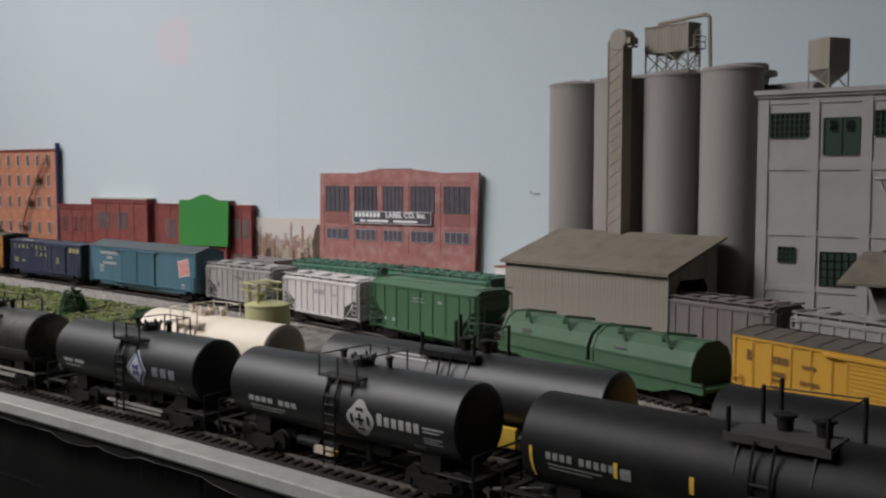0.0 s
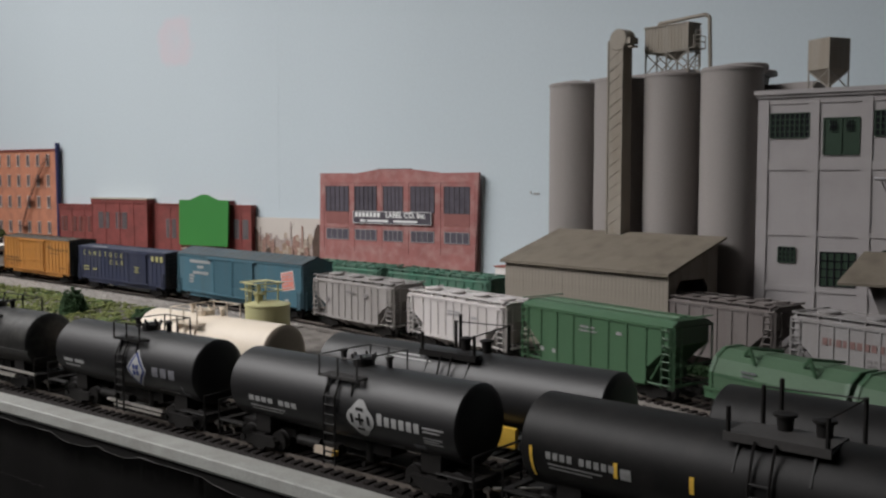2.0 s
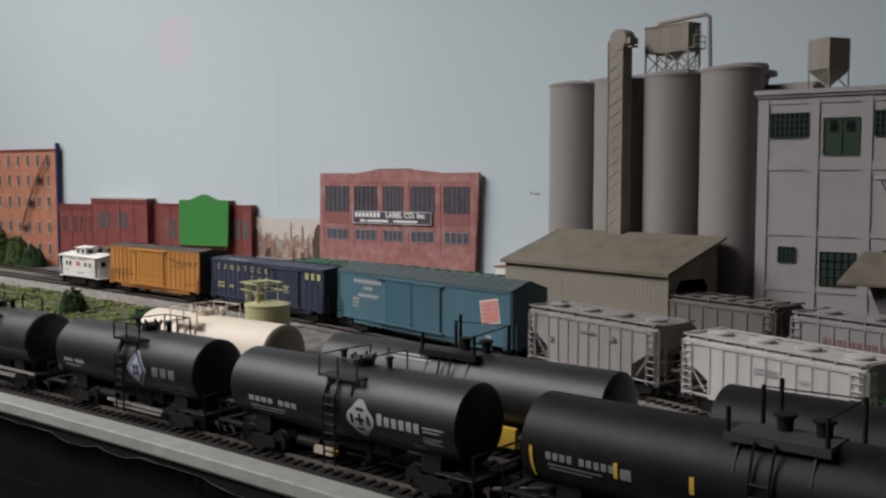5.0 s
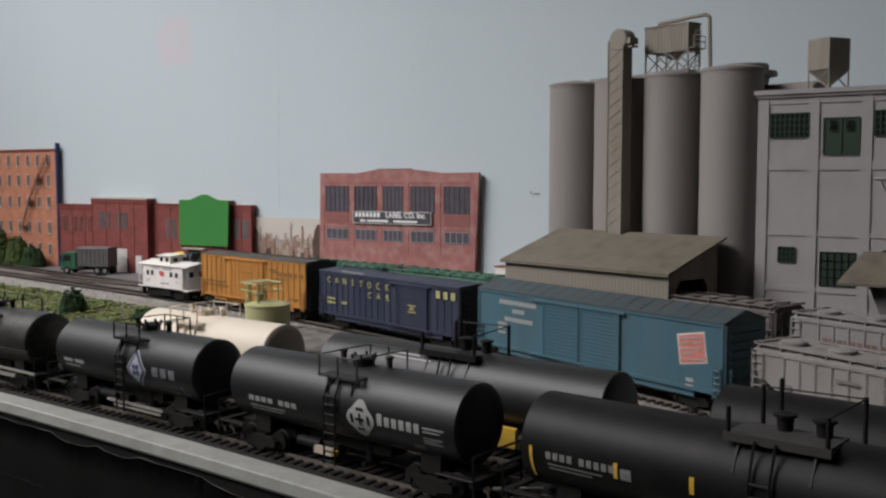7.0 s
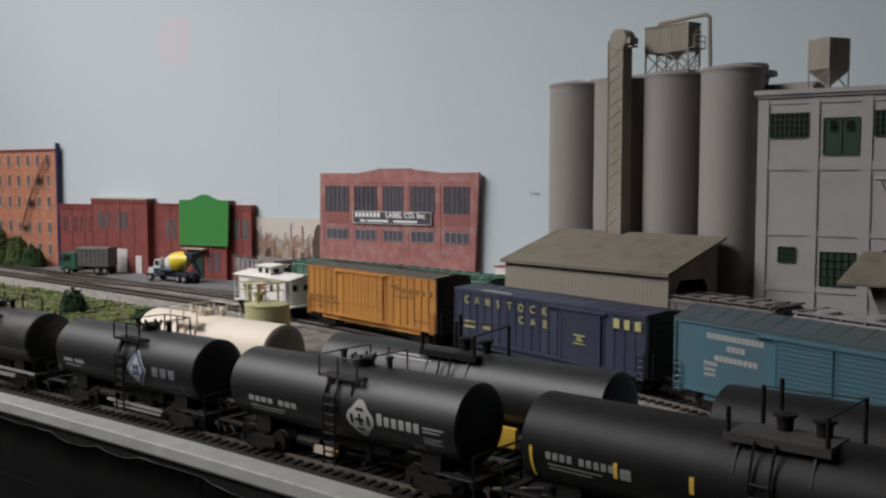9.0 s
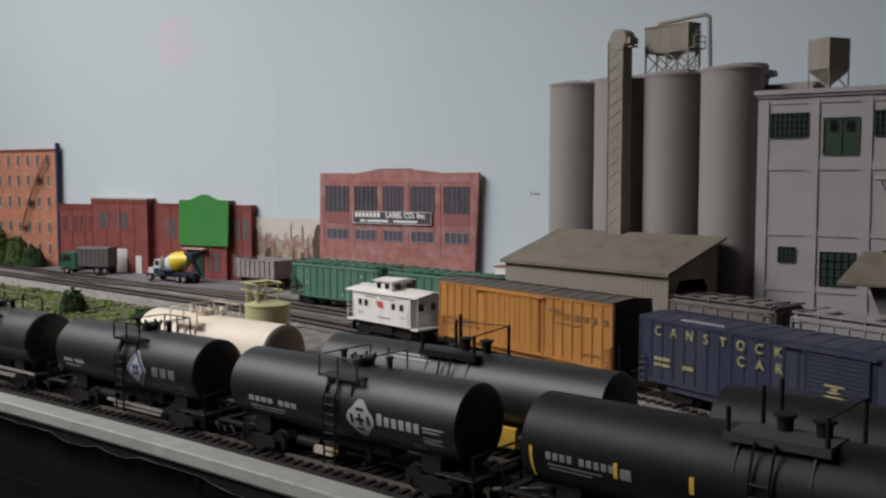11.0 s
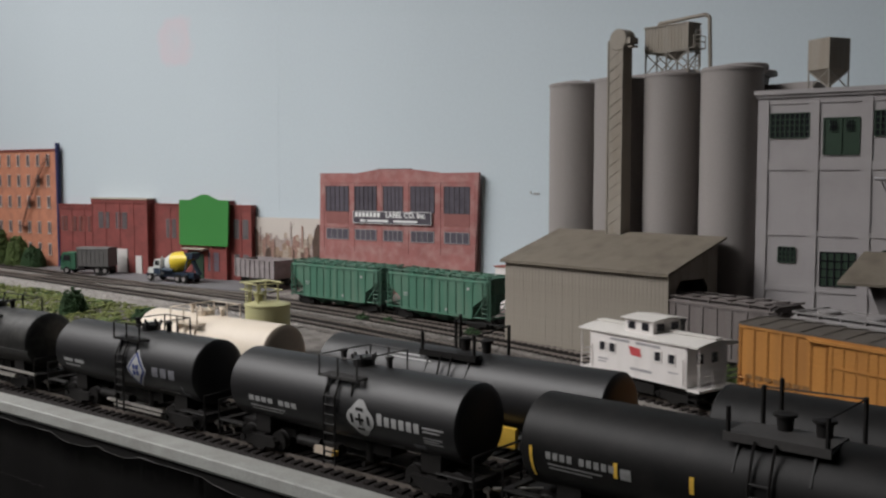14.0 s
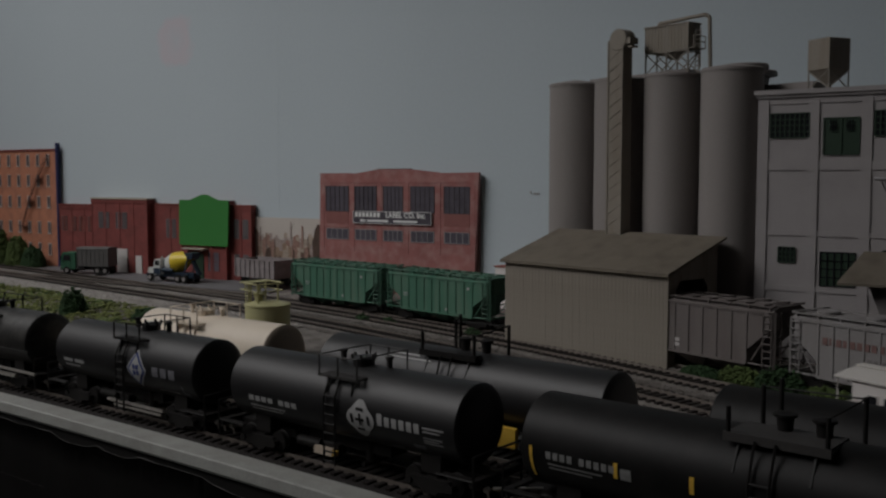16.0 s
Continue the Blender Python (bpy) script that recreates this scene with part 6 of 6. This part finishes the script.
curved_shape(d, M["white"], R, ZC, [(0.0155, 19), (0.0211, -6), (0.0155, -32), (0.0099, -6)], 0.0007, "emblem_centre")
curved_bars(d, M["bluemark"], R + 0.0006, ZC, [(0.0130, 0.0151, -5, 3), (0.0159, 0.0180, -5, 3), (0.0130, 0.0151, -16, -8), (0.0159, 0.0180, -16, -8)], "emblem_mark")
t = tank_car("black tank car with white lettering and a quatrefoil emblem", 0.138, R, ZC, M["black"], 0.004, plat=(-0.011, 0.011), rm=M["railgrey"])
t.matrix_world = on(y_front, -0.3385)
curved_bars(t, M["white"], R, ZC, [(-0.053 + 0.0042 * k + (0.003 if k > 3 else 0), -0.0498 + 0.0042 * k + (0.003 if k > 3 else 0), -17, -8) for k in range(7)] + [(-0.053, -0.030, -27, -24), (-0.053, -0.032, -33, -30)]
            + [(0.0505, 0.061, -4, -1.8), (0.0505, 0.059, -9, -7), (0.0505, 0.060, -18, -16.5), (0.0505, 0.058, -22, -20.5), (0.0505, 0.060, -26, -24.5)]
            + [(0.0265 + 0.0039 * k, 0.0292 + 0.0039 * k, -13.5, 1 if k else 4) for k in range(6)])
lobes = [(0.017 + (0.0070 + 0.0007 * math.cos(4 * q)) * math.cos(q), -10 + (26.5 + 3 * math.cos(4 * q)) * math.sin(q)) for q in [k * math.tau / 40 for k in range(40)]]
d = curved_shape(t, M["white"], R, ZC, lobes, 0.0003, "emblem", "white quatrefoil emblem")
curved_bars(d, M["black"], R + 0.0003, ZC, [(0.0150, 0.0190, 3, 7), (0.0150, 0.0190, -27, -23), (0.0118, 0.0130, -17, -3), (0.0210, 0.0222, -17, -3), (0.0165, 0.0175, -19, -1), (0.0145, 0.0195, -12, -8)], "emblem_mark")
curved_bars(t, M["dimwhite"], R, ZC, [(0.000, 0.012, -54, -50), (0.030, 0.037, -52, -46), (-0.026, -0.012, -50, -47), (0.044, 0.050, -40, -32)], "dust_mark")
part("valve_box", box(B(), -0.017, -0.006, -0.0100, -0.0080, 0.0066, 0.0098), M["creamend"], t, "dusty tan valve box")
part("tag_plate", box(B(), -0.0055, -0.0035, -0.0100, -0.0082, 0.0070, 0.0092), M["yellowmark"], t, "small yellow plate")
t = tank_car("dusty black tank car parked at the front edge", 0.118, R, ZC, M["blackdust"], 0.0, ring=True)
t.matrix_world = on(y_front, -0.6355)
t = tank_car("long matte black tank car with yellow reflective stripes", 0.194, 0.0168, 0.0315, M["blackgrey"], -0.003, plat=(-0.017, 0.0145), heavy=True, deck=M["railgrey"], valve=1.9)
t.matrix_world = on(y_front, -0.150)
curved_bars(t, M["lettergrey"], 0.0168, 0.0315, [(-0.0835 + 0.0029 * k + (0.002 if k > 3 else 0), -0.0815 + 0.0029 * k + (0.002 if k > 3 else 0), -9, 0) for k in range(9)] + [(-0.083, -0.061, -16, -14), (-0.0825, -0.065, -21, -19), (-0.054, -0.050, -14, -1)])
for x0, x1, a0, a1 in ((-0.0905, -0.0892, -38, 3), (-0.0565, -0.0550, -14, 4), (-0.0294, -0.0278, -12, 7)):
    curved_bars(t, M["yellowmark"], 0.0168, 0.0315, [(x0, x1, a0, a1)], "reflective_stripe", "yellow reflective stripe")
t = tank_car("black tank car with a railed walkway on the second track", 0.168, R, ZC, M["black"], 0.004, plat=(-0.020, 0.0115), heavy=True, valve=1.7)
t.matrix_world = on(y_second, -0.3325)
curved_bars(t, M["white"], R, ZC, [(-0.034, -0.018, 50, 53), (-0.036, -0.010, 42, 45)])
part("placard_box", box(B(), 0.026, 0.041, -0.0172, -0.0145, 0.0112, 0.0195), M["yellowmark"], t, "yellow equipment box")
t = tank_car("cream white tank car with a walkway and tan tank head", 0.118, R, ZC, M["cream"], -0.010, endmat=M["creamend"], plat=(-0.012, 0.012), rm=M["cream"])
t.matrix_world = on(y_second, -0.508)
t = tank_car("dark grey tank car with a railed walkway", 0.15, 0.0168, 0.0315, M["blackgrey"], 0.02, heavy=True, valve=1.5)
t.matrix_world = on(y_second, -0.136)


# ---------------- the moving train ----------------
S_X = np.linspace(-3.2, 1.4, 9201)
S_Y = np.array([y_main(x) for x in S_X])
S_S = np.concatenate([[0], np.cumsum(np.hypot(np.diff(S_X), np.diff(S_Y)))])
S_S -= np.interp(-0.5, S_X, S_S)
SPEED = 0.0865


def train_pose(s):
    return on(y_main, float(np.interp(s, S_S, S_X)))


def running_gear(car, rows):
    for name, a, b, r, mt in rows:
        part(name, rod(B(), a, b, r, 8), M[mt], car)


cars = [o for o in scene.objects if o.parent is None and o.name.startswith("tank_car")]
running_gear(cars[0], [("heater_pipe", (-0.012, -0.0150, 0.0100), (0.036, -0.0150, 0.0100), 0.0009, "chrome"), ("heater_pipe", (-0.006, -0.0152, 0.0078), (0.034, -0.0152, 0.0078), 0.0006, "chrome")])
running_gear(cars[2], [("side_pipe", (-0.055, -0.0160, 0.0150), (0.066, -0.0160, 0.0138), 0.0008, "chrome"), ("train_pipe", (0.015, -0.0155, 0.0105), (0.045, -0.0155, 0.0105), 0.0012, "chrome")])
running_gear(cars[3], [("cut_lever", (-0.108, -0.0150, 0.0125), (-0.094, -0.0030, 0.0125), 0.0005, "chrome"), ("air_hose", (-0.107, -0.0060, 0.0100), (-0.111, -0.0060, 0.0045), 0.0008, "chrome")])
for car, x in ((cars[0], 0.0695), (cars[0], 0.0740), (cars[1], -0.0745), (cars[1], 0.0760), (cars[2], 0.0655), (cars[3], -0.1030)):
    bm = lathe(B(), [(-0.0016, 0.0004), (-0.0012, 0.0011), (0.0010, 0.0011), (0.0016, 0.0005)], (x, -0.0085, 0.0088), "y", 12)
    rod(bm, (x, -0.0085, 0.0088), (x + 0.0006, -0.0080, 0.0052), 0.0005, 6)
    part("hose_coupling", bm, M["chrome"], car, "bright metal hose coupling")
TRAIN = []


def consist():
    def add(made, s0, s1):
        TRAIN.append((*made, (s0 + s1) / 2))
    c = boxcar("boxcar", "yellow double-door boxcar with faded black lettering", 0.183, 0.033, 0.0115, 0.048, 0.051, M["yellow"], M["rooftan"], M["yellow"], (-0.026, 0.026, "double"), 16, proud=0.0006)
    bars(c[0], M["brownmark"], words(-0.083, -0.079, 0.0360, 0.0412, 2) + words(-0.067, -0.0575, 0.0368, 0.0402, 4) + words(-0.050, -0.042, 0.0368, 0.0385, 4) + words(-0.067, -0.059, 0.0305, 0.0328, 4) + words(-0.067, -0.060, 0.0278, 0.0292, 4) + words(-0.051, -0.040, 0.0292, 0.0310, 5) + words(-0.066, -0.061, 0.0230, 0.0258, 3) + words(0.040, 0.075, 0.0400, 0.0425, 9), -0.0170)
    add(c, 0.2265, 0.4095)
    add(coil_car(), 0.035, 0.206)
    c = hopper("covered_hopper", "dark green three-bay covered hopper with white lettering", 0.127, 0.034, 0.0115, 0.0455, 0.0485, M["hopgreen"], 6, "moving train", "flat")
    bars(c[0], M["mullion"], words(-0.008, 0.004, 0.0372, 0.0384, 5) + words(-0.009, 0.006, 0.0350, 0.0358, 8) + [(0.0215, 0.0255, 0.0362, 0.0380), (-0.044, -0.041, 0.018, 0.0205), (-0.033, -0.030, 0.018, 0.0205)], -0.0174)
    add(c, -0.1145, 0.0125)
    c = hopper("covered_hopper", "pale grey two-bay covered hopper with dusty round hatches", 0.109, 0.033, 0.0115, 0.0405, 0.043, M["hopwhite"], 8, "moving train", "round")
    bars(c[0], M["mullion"], [(-0.006, 0.008, 0.032, 0.033), (-0.006, 0.008, 0.03, 0.031), (0.02, 0.026, 0.0295, 0.031)], -0.0170)
    add(c, -0.2405, -0.1315)
    c = hopper("covered_hopper", "weathered grey two-bay covered hopper with round hatches", 0.109, 0.033, 0.0115, 0.042, 0.0445, M["hopgrey"], 8, "moving train", "round")
    bars(c[0], M["groove"], [(-0.006, 0.006, 0.034, 0.0355), (0.018, 0.023, 0.032, 0.035), (-0.034, -0.03, 0.025, 0.028)], -0.0177)
    add(c, -0.3675, -0.2585)
    c = boxcar("boxcar", "teal blue double-door boxcar with a pink red placard", 0.205, 0.033, 0.0115, 0.0515, 0.0578, M["teal"], M["tealroof"], M["teal"], (-0.036, 0.030, "double"), 2, deep=0.0003)
    bars(c[0], M["white"], words(-0.080, -0.043, 0.0432, 0.0462, 13) + words(-0.0665, -0.0545, 0.0380, 0.0408, 4) + words(-0.0745, -0.0465, 0.0322, 0.0350, 9) + words(-0.0815, -0.0725, 0.0290, 0.0312, 5) + words(-0.0815, -0.0735, 0.0262, 0.0278, 5) + words(-0.0815, -0.0735, 0.0235, 0.0250, 5) + [(0.078, 0.083, 0.0145, 0.0165), (0.078, 0.083, 0.018, 0.020)], -0.0166)
    bm = prism(B(), [(0.0725, 0.0420), (0.0890, 0.0452), (0.0912, 0.0302), (0.0746, 0.0270)], lambda p: (p[0], -0.0169, p[1]), lambda p: (p[0], -0.0163, p[1]))
    pl = part("placard", bm, M["placard"], c[0], "pink red tilted placard")
    bm = prism(B(), [(0.0715, 0.0426), (0.0896, 0.0461), (0.0921, 0.0296), (0.0740, 0.0262)], lambda p: (p[0], -0.0167, p[1]), lambda p: (p[0], -0.0164, p[1]))
    part("placard_border", bm, M["cabwhite"], pl)
    bm = B()
    for a, b, z in ((0.0735, 0.088, 0.0403), (0.0745, 0.080, 0.0372), (0.0825, 0.0885, 0.0385), (0.0745, 0.0885, 0.0348), (0.0755, 0.083, 0.0318), (0.0757, 0.0902, 0.0290)):
        prism(bm, [(a, z), (b, z + 0.0018), (b, z + 0.0026), (a, z + 0.0008)], lambda p: (p[0], -0.0172, p[1]), lambda p: (p[0], -0.0168, p[1]))
    part("placard_lines", bm, M["white"], pl)
    add(c, -0.592, -0.387)
    c = boxcar("boxcar", "navy blue boxcar with pale yellow lettering and black ends", 0.1765, 0.033, 0.0115, 0.0492, 0.0511, M["navy"], M["navy"], M["endblack"], (0.020, 0.054, "single"), 22, proud=0.0005, deep=0.0003)
    for k, ch in enumerate("CANSTOCK"):
        letters(ch, 0.0072, c[0], M["fadeyellow"], Matrix.Translation((-0.0735 + 0.0113 * k, -0.0177, 0.0425)) @ FACE, label="pale yellow letter")
    for k, ch in enumerate("CAR"):
        letters(ch, 0.0072, c[0], M["fadeyellow"], Matrix.Translation((-0.0165 + 0.0113 * k, -0.0177, 0.0345)) @ FACE, label="pale yellow letter")
    bars(c[0], M["fadeyellow"], [(0.0640, 0.0685, 0.040, 0.0455), (0.0725, 0.0765, 0.040, 0.0455), (0.0805, 0.085, 0.040, 0.0455)] + words(-0.076, -0.064, 0.0265, 0.0282, 4) + words(-0.076, -0.064, 0.0232, 0.0249, 4) + words(-0.0555, -0.0475, 0.0240, 0.0262, 3), -0.0175)
    bars(c[0], M["fadeyellow"], [(0.032, 0.042, 0.0315, 0.0323), (0.034, 0.040, 0.0285, 0.0293), (0.0355, 0.0385, 0.0298, 0.031), (0.032, 0.042, 0.0265, 0.0272)], -0.0185)
    part("roof_patch", box(B(), -0.06, -0.03, -0.0145, -0.0138, 0.0499, 0.0507), M["white"], c[0])
    add(c, -0.7905, -0.614)
    c = boxcar("boxcar", "orange ribbed boxcar with faded dark lettering and black ends", 0.168, 0.033, 0.0115, 0.0535, 0.0556, M["orange"], M["rooftan"], M["endblack"], (-0.031, 0.022, "ladderbars"), 20, proud=0.0007)
    bars(c[0], M["brownmark"], [(0.030, 0.040, 0.0435, 0.0455), (0.036, 0.043, 0.042, 0.044), (0.0445, 0.049, 0.040, 0.0435), (0.0525, 0.057, 0.040, 0.0435), (0.060, 0.064, 0.040, 0.0435), (0.067, 0.071, 0.040, 0.0435), (0.076, 0.080, 0.040, 0.0435), (0.037, 0.057, 0.0365, 0.0375)] + words(-0.079, -0.040, 0.0268, 0.0288, 7) + words(-0.079, -0.036, 0.0232, 0.0250, 6) + words(-0.070, -0.058, 0.0190, 0.0200, 3) + words(0.060, 0.076, 0.0200, 0.0212, 4), -0.0170)
    add(c, -0.981, -0.813)
    add(caboose(), -1.0955, -1.0095)


consist()


def motions():
    for th, sets, s0 in TRAIN:
        rows = []
        for k in range(33):
            t = 16.0 * k / 32
            rows.append((t, train_pose(s0 + SPEED * t)))
        walk(th, rows)
        for n, w in enumerate(sets):
            x, _, z = w.location
            walk(w, [(k / 15, pose(x, 0, z, 0, 71.8 * k % 360, 0)) for k in range(241)])


motions()
